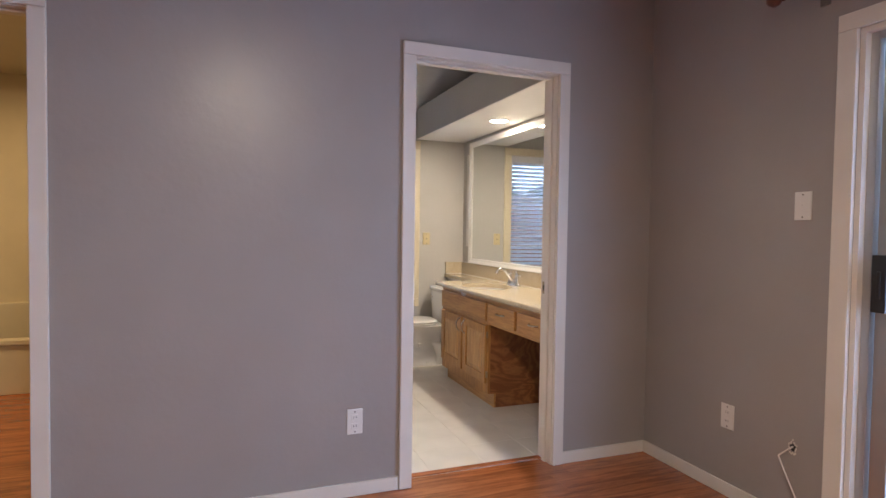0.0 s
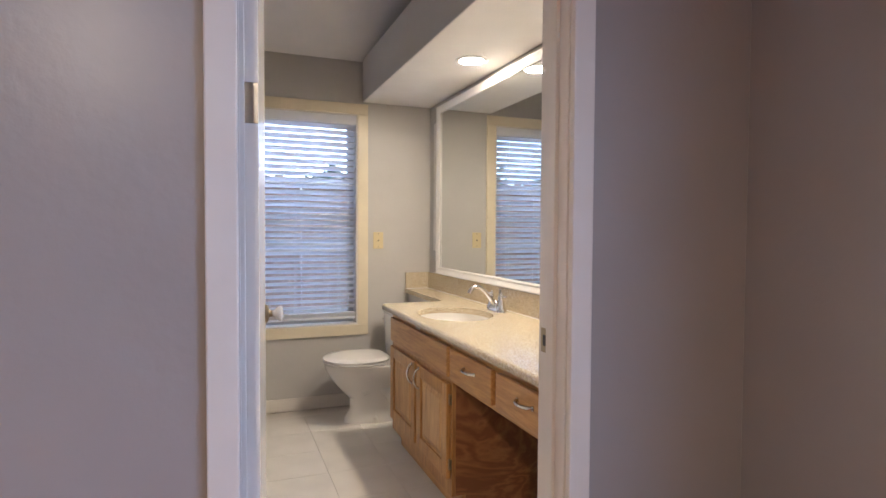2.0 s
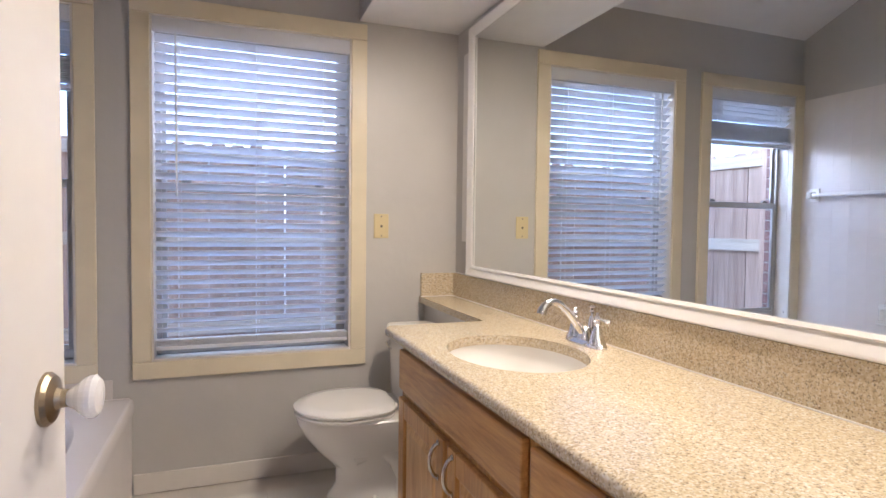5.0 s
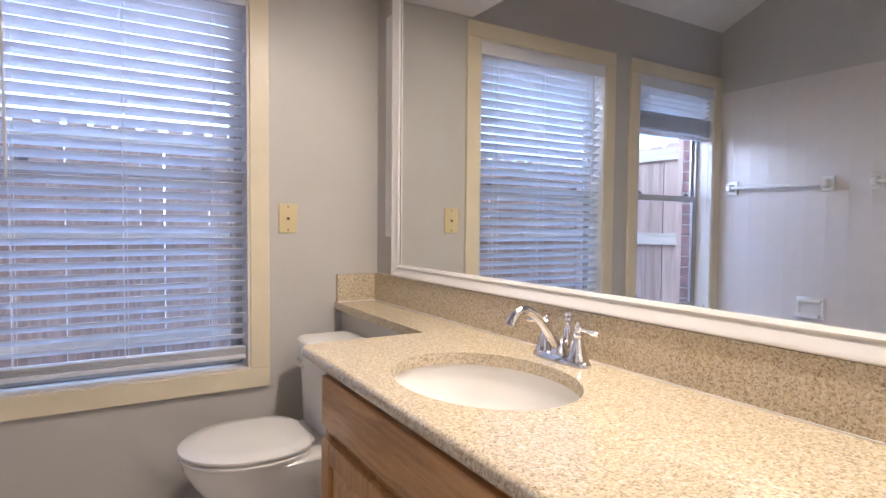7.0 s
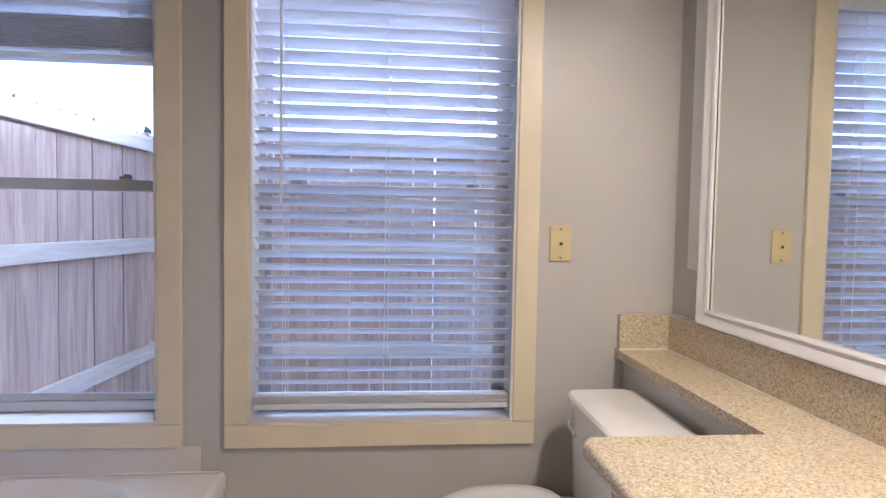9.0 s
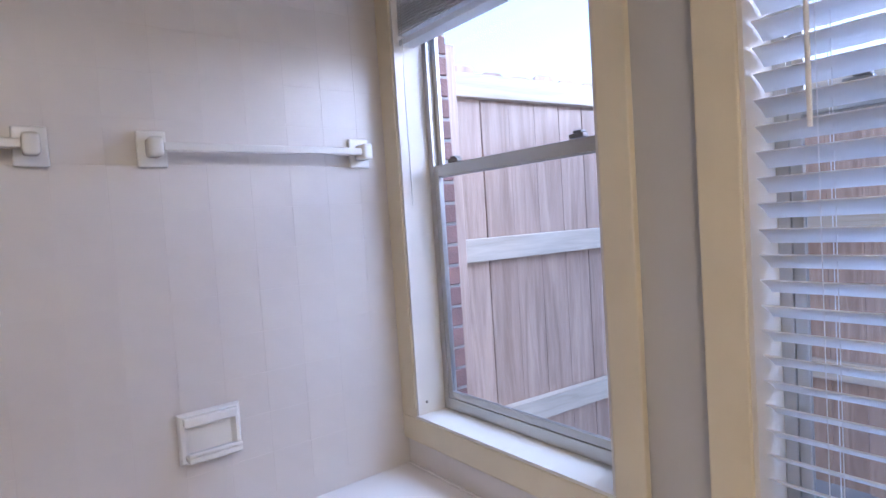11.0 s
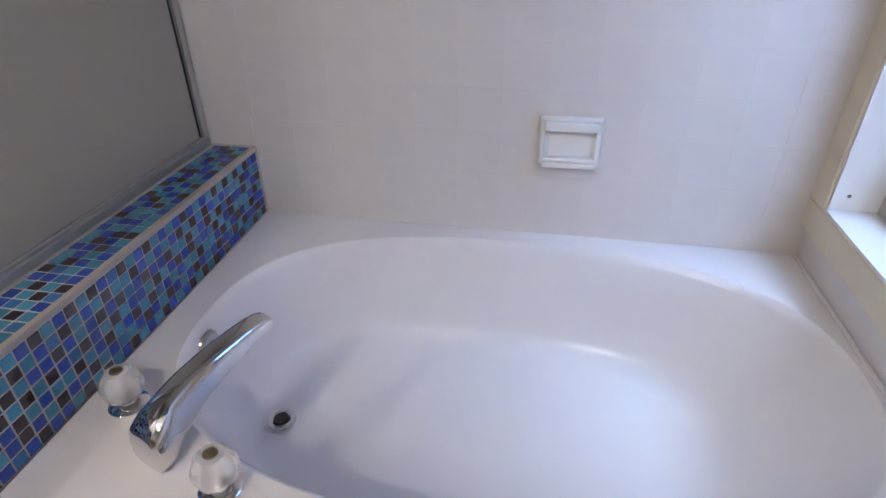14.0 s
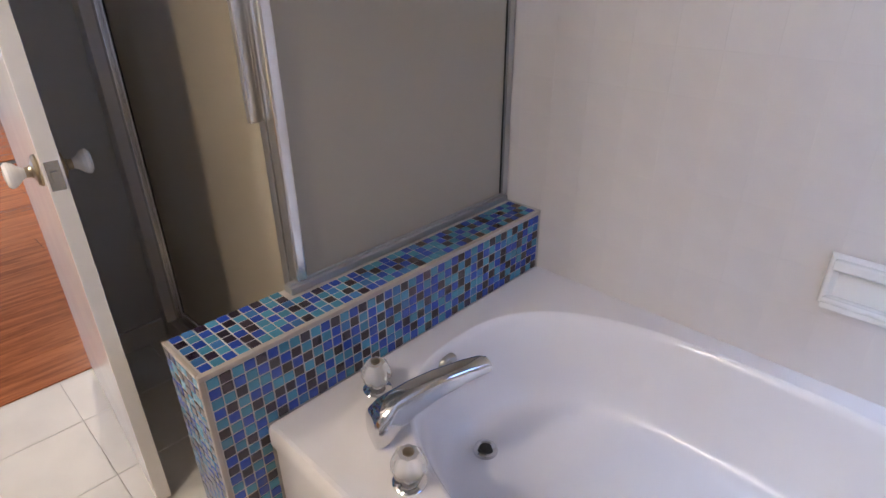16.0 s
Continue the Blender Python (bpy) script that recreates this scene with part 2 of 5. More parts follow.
laminate = wood("laminate_plank", (0.13, 0.03, 0.010), (0.46, 0.155, 0.042), (2.0, 22, 22), 0.24, 1.3, rand=0.14)
cedar = wood("cedar_picket", (0.27, 0.17, 0.115), (0.56, 0.405, 0.30), (18, 18, 1.2), 0.85, 1.5, rand=0.14)
mosaics = [mosaic_material("mosaic_" + n, c) for n, c in (("teal", (0.075, 0.24, 0.35)), ("blue", (0.028, 0.065, 0.34)), ("azure", (0.05, 0.15, 0.34)), ("black", (0.018, 0.010, 0.028)))]
glass = glass_material("clear_glass")
shower_glass = glass_material("obscure_shower_glass", 0.3, (0.50, 0.44, 0.335))
shower_glass.node_tree.nodes["Principled BSDF"].inputs["Transmission Weight"].default_value = 0.25
crystal = glass_material("crystal_acrylic", 0.22, (0.92, 0.90, 0.89))
crystal.node_tree.nodes["Principled BSDF"].inputs["Transmission Weight"].default_value = 0.72
crystal.node_tree.nodes["Principled BSDF"].inputs["IOR"].default_value = 1.4
mirror_mat = material("mirror_silver", (0.86, 0.88, 0.87), 0.0, 1.0, vary=0.0, bump=0.0)
bulb_glow = glow("lamp_lens", (1.0, 0.85, 0.65), 14)


# building helpers
def box(bm, x0, x1, y0, y1, z0, z1, bevel=0.0, segments=2):
    xs, ys, zs = sorted((x0, x1)), sorted((y0, y1)), sorted((z0, z1))
    v = [bm.verts.new((xs[i], ys[j], zs[k])) for i in (0, 1) for j in (0, 1) for k in (0, 1)]
    fs = [bm.faces.new([v[i] for i in f]) for f in ((0, 1, 3, 2), (4, 6, 7, 5), (0, 4, 5, 1), (2, 3, 7, 6), (0, 2, 6, 4), (1, 5, 7, 3))]
    if bevel:
        edges = list({e for f in fs for e in f.edges})
        bmesh.ops.bevel(bm, geom=edges, offset=bevel, segments=segments, affect="EDGES", profile=0.6)
    return bm


def boxes(*rows, bevel=0.0, segments=2):
    bm = bmesh.new()
    for r in rows:
        box(bm, *r, bevel=bevel, segments=segments)
    return bm


def mesh_object(name, bm, mat, smooth=False):
    me = bpy.data.meshes.new(name)
    bmesh.ops.recalc_face_normals(bm, faces=bm.faces)
    bm.to_mesh(me)
    bm.free()
    me.materials.append(mat)
    if smooth:
        me.shade_smooth()
        me.set_sharp_from_angle(angle=radians(38))
    return new(name, me)


def part(name, bm, mat, parent=None, label="", smooth=False):
    ob = mesh_object(name, bm, mat, smooth)
    if parent:
        ob.parent = parent
        ob.matrix_parent_inverse = parent.matrix_world.inverted()
    return tagged(ob, label)


def empty(name, x, y, z):
    ob = new(name)
    ob.location = (x, y, z)
    ob.empty_display_size = 0.05
    bpy.context.view_layer.update()
    return ob


def structure(name, bm, mat, smooth=False):
    return tagged(mesh_object(name, bm, mat, smooth), kind="structure")


def loft(bm, rings, cap0=True, cap1=True, closed=True):
    """Joins rings of equal count into a skin."""
    made = [[bm.verts.new(p) for p in ring] for ring in rings]
    n = len(made[0])
    for a, b in zip(made, made[1:]):
        for i in range(n if closed else n - 1):
            j = (i + 1) % n
            bm.faces.new((a[i], a[j], b[j], b[i]))
    if cap0:
        bm.faces.new(made[0][::-1])
    if cap1:
        bm.faces.new(made[-1])
    return bm


def lathe(bm, profile, center=(0, 0, 0), axis="z", n=24, turn=None):
    rings = []
    for r, h in profile:
        ring = []
        for i in range(n):
            a = 2 * math.pi * i / n
            p = Vector((r * math.cos(a), r * math.sin(a), h))
            if axis == "x":
                p = Vector((p.z, p.x, p.y))
            elif axis == "y":
                p = Vector((p.y, p.z, p.x))
            if turn:
                p = turn @ p
            ring.append(p + Vector(center))
        rings.append(ring)
    return loft(bm, rings)


def tube(bm, path, radius, n=12):
    """A round bar along points; radius may be a list."""
    pts = [Vector(p) for p in path]
    rad = radius if isinstance(radius, (list, tuple)) else [radius] * len(pts)
    rings, side = [], None
    for i, p in enumerate(pts):
        d = (pts[min(i + 1, len(pts) - 1)] - pts[max(i - 1, 0)]).normalized()
        if side is None:
            side = d.orthogonal().normalized()
        side = (side - d * side.dot(d)).normalized()
        up = d.cross(side)
        rings.append([p + rad[i] * (math.cos(a) * side + math.sin(a) * up) for a in (2 * math.pi * k / n for k in range(n))])
    return loft(bm, rings)


def oval(cx, cy, z, ax, ay, n=64, power=2.0):
    out = []
    for i in range(n):
        a = 2 * math.pi * i / n
        c, s = math.cos(a), math.sin(a)
        out.append((cx + ax * math.copysign(abs(c) ** (2 / power), c), cy + ay * math.copysign(abs(s) ** (2 / power), s), z))
    return out


# plan: x east, y north; the wall between the rooms stands on y 0 to 0.115
XW, YN, YS = -2.43, 2.67, 0.115
DX0, DX1, DH = -1.375, -0.608, 2.035
CEIL0, SLOPE = 2.375, 0.417
CTR = 0.80


def wall_y(name, y0, y1, x0, x1, z0, z1, mat, holes=()):
    """A wall along x with square openings (x0, x1, z0, z1)."""
    bm = bmesh.new()
    xs = x0
    for a, b, c, d in sorted(holes):
        box(bm, xs, a, y0, y1, z0, z1)
        if c > z0:
            box(bm, a, b, y0, y1, z0, c)
        box(bm, a, b, y0, y1, d, z1)
        xs = b
    box(bm, xs, x1, y0, y1, z0, z1)
    return structure(name, bm, mat)


def wall_x(name, x0, x1, y0, y1, z0, z1, mat, holes=()):
    bm = bmesh.new()
    ys = y0
    for a, b, c, d in sorted(holes):
        box(bm, x0, x1, ys, a, z0, z1)
        if c > z0:
            box(bm, x0, x1, a, b, z0, c)
        box(bm, x0, x1, a, b, d, z1)
        ys = b
    box(bm, x0, x1, ys, y1, z0, z1)
    return structure(name, bm, mat)


TOP = 3.55
W1 = (-2.355, -1.65, 0.568, 2.01)
W2 = (-1.377, -0.538, 0.562, 2.01)
HD = (-3.66, -2.9, 0.0, DH)
SL = (-2.95, -1.105, 0.0, 2.0)
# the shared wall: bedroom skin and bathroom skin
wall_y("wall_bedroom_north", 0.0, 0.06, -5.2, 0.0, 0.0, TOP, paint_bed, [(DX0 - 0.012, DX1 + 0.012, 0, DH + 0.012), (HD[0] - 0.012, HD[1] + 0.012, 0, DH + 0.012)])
wall_y("wall_bathroom_south", 0.061, YS, XW - 0.1, 0.0, 0.0, TOP, paint_bath, [(DX0 - 0.012, DX1 + 0.012, 0, DH + 0.012)])
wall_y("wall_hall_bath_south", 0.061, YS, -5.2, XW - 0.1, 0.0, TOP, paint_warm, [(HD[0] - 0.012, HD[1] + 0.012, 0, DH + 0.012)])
wall_y("wall_bathroom_north", YN, YN + 0.13, XW - 0.1, 0.0, -0.2, TOP, paint_bath, [W1, W2])
wall_x("wall_east_bathroom", 0.0, 0.15, 0.0, YN + 0.13, -0.2, TOP, paint_bath)
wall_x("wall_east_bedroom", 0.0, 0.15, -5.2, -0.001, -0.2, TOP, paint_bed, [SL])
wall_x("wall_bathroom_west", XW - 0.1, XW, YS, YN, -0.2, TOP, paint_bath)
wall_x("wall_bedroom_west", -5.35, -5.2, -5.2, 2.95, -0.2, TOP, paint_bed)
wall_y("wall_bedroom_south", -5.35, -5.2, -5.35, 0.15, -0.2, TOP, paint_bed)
wall_y("wall_hall_bath_north", 2.95, 3.0, -5.35, XW - 0.2, -0.2, TOP, paint_warm)
wall_x("wall_hall_bath_east", XW - 0.16, XW - 0.101, YS, 2.8, -0.2, TOP, paint_warm)
wall_y("soffit", YS + 0.001, YN - 0.001, -0.5, -0.001, 2.105, 2.39, paint_bath)
structure("ceiling_soffit", boxes((-0.499, -0.002, YS + 0.002, YN - 0.002, 2.099, 2.104)), paint_ceiling)
bm = bmesh.new()
for a, b in (((XW - 0.1), 0.15),):
    z0, z1 = CEIL0, CEIL0 + SLOPE * (YN - 0.0)
    v = [bm.verts.new(p) for p in ((a, YN + 0.13, z0), (b, YN + 0.13, z0), (b, YN, z0), (a, YN, z0), (a, 0.03, z1), (b, 0.03, z1))]
    w = [bm.verts.new(q.co + Vector((0, 0, 0.1))) for q in v]
    bm.faces.new((v[3], v[2], v[5], v[4]))
    bm.faces.new((v[0], v[1], v[2], v[3]))
    bm.faces.new((w[3], w[2], w[5], w[4]))
    bm.faces.new((w[0], w[1], w[2], w[3]))
    bm.faces.new((v[0], v[1], w[1], w[0]))
    bm.faces.new((v[4], v[5], w[5], w[4]))
structure("ceiling_bathroom", bm, paint_ceiling)
structure("ceiling_bedroom", boxes((-5.35, 0.15, -5.35, 0.029, 2.9, 3.0)), paint_ceiling)
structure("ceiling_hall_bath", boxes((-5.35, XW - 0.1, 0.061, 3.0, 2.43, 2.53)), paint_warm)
structure("floor_slab", boxes((-5.35, 0.15, -5.35, 2.8, -0.2, -0.012)), grout)
structure("roof", boxes((-5.9, 0.6, -5.9, 3.3, 3.6, 3.7)), paint_ceiling)

# outdoors
structure("ground", boxes((-200, 200, -200, 200, -0.5, -0.21)), concrete)


def casing_y(name, y0, y1, x0, x1, z0, z1, w, mat, bottom=False, parent=None):
    """Moulded casing round an opening in a wall along x; y1 is the side towards the room."""
    s = 1 if y1 > y0 else -1
    made = []
    rows = [(x0 - w, x0, z0 - (w if bottom else 0), z1), (x1, x1 + w, z0 - (w if bottom else 0), z1), (x0 - w, x1 + w, z1, z1 + w)]
    if bottom:
        rows = [(x0 - w, x0, z0, z1), (x1, x1 + w, z0, z1), (x0 - w, x1 + w, z1, z1 + w), (x0 - w, x1 + w, z0 - w, z0)]
    for a, b, c, d in rows:
        bm = bmesh.new()
        box(bm, a + 0.0005, b - 0.0005, y0, y1, c + 0.0005, d - 0.0005, bevel=0.004)
        ob = structure(name, bm, mat) if not parent else part(name, bm, mat, parent)
        made.append(ob)
    return made


def door_frame(name, x0, x1, h, back=YS):
    top = structure(name, boxes((x0 - 0.011, x0, 0.0, back, 0, h), (x1, x1 + 0.011, 0.0, back, 0, h), (x0 - 0.011, x1 + 0.011, 0.0, back, h, h + 0.011), bevel=0.001), trim_white)
    structure("door_stop", boxes((x0, x0 + 0.011, back - 0.075, back - 0.04, 0, h), (x1 - 0.011, x1, back - 0.075, back - 0.04, 0, h),
                                 (x0 + 0.011, x1 - 0.011, back - 0.075, back - 0.04, h - 0.011, h), bevel=0.002), trim_white)
    casing_y("casing", -0.0002, -0.02, x0 - 0.004, x1 + 0.004, 0, h + 0.004, 0.062, trim_white)
    casing_y("casing", back + 0.0002, back + 0.02, x0 - 0.004, x1 + 0.004, 0, h + 0.004, 0.062, trim_white)
    return top


door_frame("door_frame_1", DX0, DX1, DH)
door_frame("door_frame_2", HD[0], HD[1], DH)


def baseboard(name, x0, x1, y0, y1, h, mat=trim_white):
    return structure(name, boxes((x0, x1, y0, y1, 0, h), bevel=0.003), mat)


baseboard("baseboard", DX1 + 0.067, -0.0145, -0.014, -0.0002, 0.062)
baseboard("baseboard", HD[1] + 0.067, DX0 - 0.067, -0.014, -0.0002, 0.062)
baseboard("baseboard", -0.014, -0.0002, SL[1] + 0.078, -0.001, 0.062)
baseboard("baseboard", -1.45, -0.165, YN - 0.013, YN - 0.0002, 0.085)
baseboard("baseboard", -1.60, DX0 - 0.067, YS + 0.0002, YS + 0.013, 0.085)
structure("threshold", boxes((DX0, DX1, 0.085, YS + 0.008, 0.0, 0.007), bevel=0.003), laminate)

# sliding door in the east wall
sd = empty("sliding_door", 0.02, -2.0, 0)
tagged(sd, "closed white sliding patio door with a dark pull handle", "door")
for a, b, c, d in ((SL[1], SL[1] + 0.072, 0, 2.0), (SL[0] - 0.072, SL[0], 0, 2.0), (SL[0] - 0.072, SL[1] + 0.072, 2.0, 2.065)):
    part("casing", boxes((-0.02, -0.0002, a, b, c, d), bevel=0.004), trim_white, sd, "cream painted casing")
part("frame", boxes((0.03, 0.14, SL[1] - 0.05, SL[1], 0, 2.0), (0.03, 0.14, SL[0], SL[0] + 0.05, 0, 2.0), (0.03, 0.14, SL[0] + 0.05, SL[1] - 0.05, 1.95, 2.0),
                    (0.03, 0.14, SL[0] + 0.05, SL[1] - 0.05, 0.0, 0.04), bevel=0.003), alum, sd)
part("jamb_lining", boxes((0.0, 0.03, SL[1] - 0.02, SL[1], 0, 2.0), (0.0, 0.03, SL[0], SL[0] + 0.02, 0, 2.0), (0.0, 0.03, SL[0] + 0.02, SL[1] - 0.02, 1.98, 2.0)), trim_white, sd)
for k, (a, b, xo) in enumerate(((-2.05, -1.16, 0.05), (-2.895, -1.99, 0.09))):
    leaf = part("sliding_leaf", boxes((xo, xo + 0.03, a, a + 0.06, 0.045, 1.945), (xo, xo + 0.03, b - 0.06, b, 0.045, 1.945),
                                      (xo, xo + 0.03, a + 0.06, b - 0.06, 1.885, 1.945), (xo, xo + 0.03, a + 0.06, b - 0.06, 0.045, 0.12), bevel=0.003), alum, sd)
    pane = part("pane", boxes((xo + 0.012, xo + 0.018, a + 0.06, b - 0.06, 0.12, 1.885)), glass, leaf)
    pane.visible_shadow = False
    if not k:
        part("handle", boxes((0.005, 0.05, b - 0.06, b - 0.01, 0.95, 1.16), (-0.002, 0.006, b - 0.045, b - 0.03, 1.0, 1.1), bevel=0.004), black_plastic, leaf, "dark pull handle")


# windows in the north wall
def window(name, o, label):
    x0, x1, z0, z1 = o
    w = empty(name, (x0 + x1) / 2, YN + 0.06, z0)
    tagged(w, kind="structure")
    for k, (a, b, c, d) in enumerate(((x0 - 0.074, x0, z0, z1), (x1, x1 + 0.074, z0, z1), (x0 - 0.074, x1 + 0.074, z1, z1 + 0.074), (x0 - 0.074, x1 + 0.074, z0 - 0.074, z0))):
        if x0 < -2 and k in (0, 2, 3):
            a = XW + 0.001 if k == 0 else max(a, XW + 0.001)
        part("casing", boxes((a + 0.0005, b - 0.0005, YN - 0.018, YN - 0.0003, c + 0.0005, d - 0.0005), bevel=0.004), trim_cream, w)
    part("lining", boxes((x0, x0 + 0.008, YN - 0.012, YN + 0.13, z0 + 0.008, z1), (x1 - 0.008, x1, YN - 0.012, YN + 0.13, z0 + 0.008, z1),
                         (x0 + 0.008, x1 - 0.008, YN - 0.012, YN + 0.13, z1 - 0.008, z1)), trim_white, w)
    part("window_sill", boxes((x0, x1, YN - 0.016, YN + 0.13, z0, z0 + 0.008)), trim_white, w)
    ya, yb = YN + 0.088, YN + 0.125
    zm = 1.305
    part("window_frame", boxes((x0 + 0.009, x0 + 0.03, ya, yb, z0 + 0.009, z1 - 0.009), (x1 - 0.03, x1 - 0.009, ya, yb, z0 + 0.009, z1 - 0.009),
                               (x0 + 0.03, x1 - 0.03, ya, yb, z1 - 0.03, z1 - 0.009), (x0 + 0.03, x1 - 0.03, ya, yb, z0 + 0.009, z0 + 0.045), bevel=0.002), alum, w)
    for lo, hi, y in ((z0 + 0.046, zm + 0.02, ya + 0.002), (zm - 0.016, z1 - 0.031, ya + 0.02)):
        sash = part("sash", boxes((x0 + 0.031, x0 + 0.05, y, y + 0.014, lo, hi), (x1 - 0.05, x1 - 0.031, y, y + 0.014, lo, hi),
                                  (x0 + 0.05, x1 - 0.05, y, y + 0.014, hi - 0.034, hi), (x0 + 0.05, x1 - 0.05, y, y + 0.014, lo, lo + 0.022), bevel=0.002), alum, w)
        p = part("pane", boxes((x0 + 0.05, x1 - 0.05, y + 0.005, y + 0.009, lo + 0.022, hi - 0.034)), glass, sash)
        p.visible_shadow = False
    for x in (x0 + 0.13, x1 - 0.13):
        part("sash_latch", boxes((x - 0.02, x + 0.02, ya - 0.006, ya + 0.014, zm + 0.021, zm + 0.031), (x - 0.005, x + 0.018, ya - 0.01, ya + 0.01, zm + 0.031, zm + 0.037), bevel=0.002), alum_dark, w, "small dark sash latch")
    return w


window("window_1", W1, "")
window("window_2", W2, "")


def slat_mesh(bm, x0, x1, y, z, tilt, depth=0.05):
    n, half = 4, depth / 2
    c, s = math.cos(tilt), math.sin(tilt)
    rings = []
    for i in range(n + 1):
        u = -half + depth * i / n
        crown = 0.0022 * (1 - (u / half) ** 2)
        rings.append((u, crown))
    pts = [(u, k + 0.0012) for u, k in rings] + [(u, k - 0.0012) for u, k in reversed(rings)]
    a = [bm.verts.new((x0, y + u * c + k * s, z - u * s + k * c)) for u, k in pts]
    b = [bm.verts.new((x1, y + u * c + k * s, z - u * s + k * c)) for u, k in pts]
    m = len(pts)
    for i in range(m):
        j = (i + 1) % m
        bm.faces.new((a[i], a[j], b[j], b[i]))
    bm.faces.new(a[::-1])
    bm.faces.new(b)


def blind(o, lowest, label, stacked):
    x0, x1, z0, z1 = o
    x0, x1 = x0 + 0.012, x1 - 0.012
    yb = YN + 0.03
    b = empty("window_blind", (x0 + x1) / 2, yb, z1 - 0.02)
    tagged(b, label, "window blind")
    part("headrail", boxes((x0, x1, yb - 0.024, yb + 0.024, z1 - 0.055, z1 - 0.009), bevel=0.002), blind_white, b)
    part("valance", boxes((x0 - 0.003, x1 + 0.003, yb - 0.04, yb - 0.032, z1 - 0.072, z1 - 0.009), bevel=0.002), blind_white, b)
    z = z1 - 0.085
    if stacked:
        k = 0
        while k < 4:
            bm = bmesh.new()
            slat_mesh(bm, x0, x1, yb, z, radians(29))
            part("slat", bm, blind_white, b, smooth=True)
            z -= 0.030
            k += 1
        for i in range(14):
            bm = bmesh.new()
            slat_mesh(bm, x0 + random.uniform(-.001, .001), x1, yb, z - 0.0075 * i, radians(random.uniform(-2, 2)))
            part("slat", bm, blind_white, b, smooth=True)
        end = z - 0.0075 * 14 - 0.012
    else:
        n = int((z - lowest) / 0.0413)
        for i in range(n):
            bm = bmesh.new()
            slat_mesh(bm, x0, x1, yb, z - 0.0413 * i, radians(29))
            part("slat", bm, blind_white, b, smooth=True)
        end = z - 0.0413 * n
        for i in range(4):
            bm = bmesh.new()
            slat_mesh(bm, x0, x1, yb, end - 0.006 * i, 0)
            part("slat", bm, blind_white, b, smooth=True)
        end -= 0.03
    part("bottom_rail", boxes((x0, x1, yb - 0.025, yb + 0.025, end - 0.012, end + 0.006), bevel=0.003), blind_white, b)
    for f in (0.11, 0.5, 0.86) if (x1 - x0) > 0.75 else (0.14, 0.86):
        x = x0 + f * (x1 - x0)
        bm = bmesh.new()
        for dy in (-0.024, 0.024):
            tube(bm, [(x, yb + dy, z1 - 0.05), (x, yb + dy, end)], 0.0009, 6)
        tube(bm, [(x + 0.012, yb, z1 - 0.05), (x + 0.012, yb, end)], 0.0009, 6)
        part("ladder_cord", bm, blind_white, b)
    bm = bmesh.new()
    tube(bm, [(x0 + 0.085, yb - 0.045, z1 - 0.07), (x0 + 0.087, yb - 0.046, z1 - 0.75)], 0.004, 8)
    if not stacked:
        part("tilt_wand", bm, vinyl, b)
    else:
        bm.free()
        bm = bmesh.new()
        tube(bm, [(x0 + 0.03, yb - 0.03, z1 - 0.07), (x0 + 0.025, yb - 0.032, z1 - 0.5), (x0 + 0.028, yb - 0.033, z1 - 0.8)], 0.0012, 6)
        part("pull_cord", bm, vinyl, b)
    return b


blind(W2, 0.632, "lowered white slatted blind, half open, above the toilet", False)
blind(W1, 1.7, "white slatted blind drawn up above the tub", True)


# fence and brick outdoors
def fence(name, p0, p1, top, inward, label):
    f = empty(name, *p0, -0.21)
    tagged(f, label, "fence")
    p0, p1 = Vector((*p0, 0)), Vector((*p1, 0))
    d = (p1 - p0).normalized()
    nrm = Vector((-d.y, d.x, 0)) * inward
    length, pitch = (p1 - p0).length, 0.1415
    n = int(length / pitch)
    w, th, h = 0.138, 0.016, top + 0.21
    me = None
    for i in range(n):
        if me is None:
            bm = bmesh.new()
            prof = [(-w / 2, 0), (w / 2, 0), (w / 2, h - 0.03), (w / 2 - 0.014, h - 0.026), (w / 2 - 0.02, h - 0.008), (w / 2 - 0.034, h), (-w / 2 + 0.034, h), (-w / 2 + 0.02, h - 0.008), (-w / 2 + 0.014, h - 0.026), (-w / 2, h - 0.03)]
            loft(bm, [[(x, -th / 2, z) for x, z in prof], [(x, th / 2, z) for x, z in prof]])
            bmesh.ops.recalc_face_normals(bm, faces=bm.faces)
            me = bpy.data.meshes.new("picket")
            bm.to_mesh(me)
            bm.free()
            me.materials.append(cedar)
        ob = new("picket", me)
        q = p0 + d * (pitch * (i + 0.5)) + nrm * random.uniform(-0.004, 0.002)
        ob.parent = f
        ob.matrix_parent_inverse = f.matrix_world.inverted()
        ob.location = (q.x, q.y, -0.21 + random.uniform(-0.012, 0.008))
        ob.rotation_euler = (0, random.uniform(-0.004, 0.004), math.atan2(d.y, d.x))
    ang = math.atan2(d.y, d.x)
    for z in (0.35, 1.035, top - 0.075):
        bm = boxes((0, length, -0.019, 0.019, -0.045, 0.045), bevel=0.003)
        ob = part("rail", bm, cedar_rail, None)
        ob.parent = f
        ob.matrix_parent_inverse = f.matrix_world.inverted()
        q = p0 + nrm * 0.031
        ob.location = (q.x, q.y, z)
        ob.rotation_euler = (0, 0, ang)
    return f


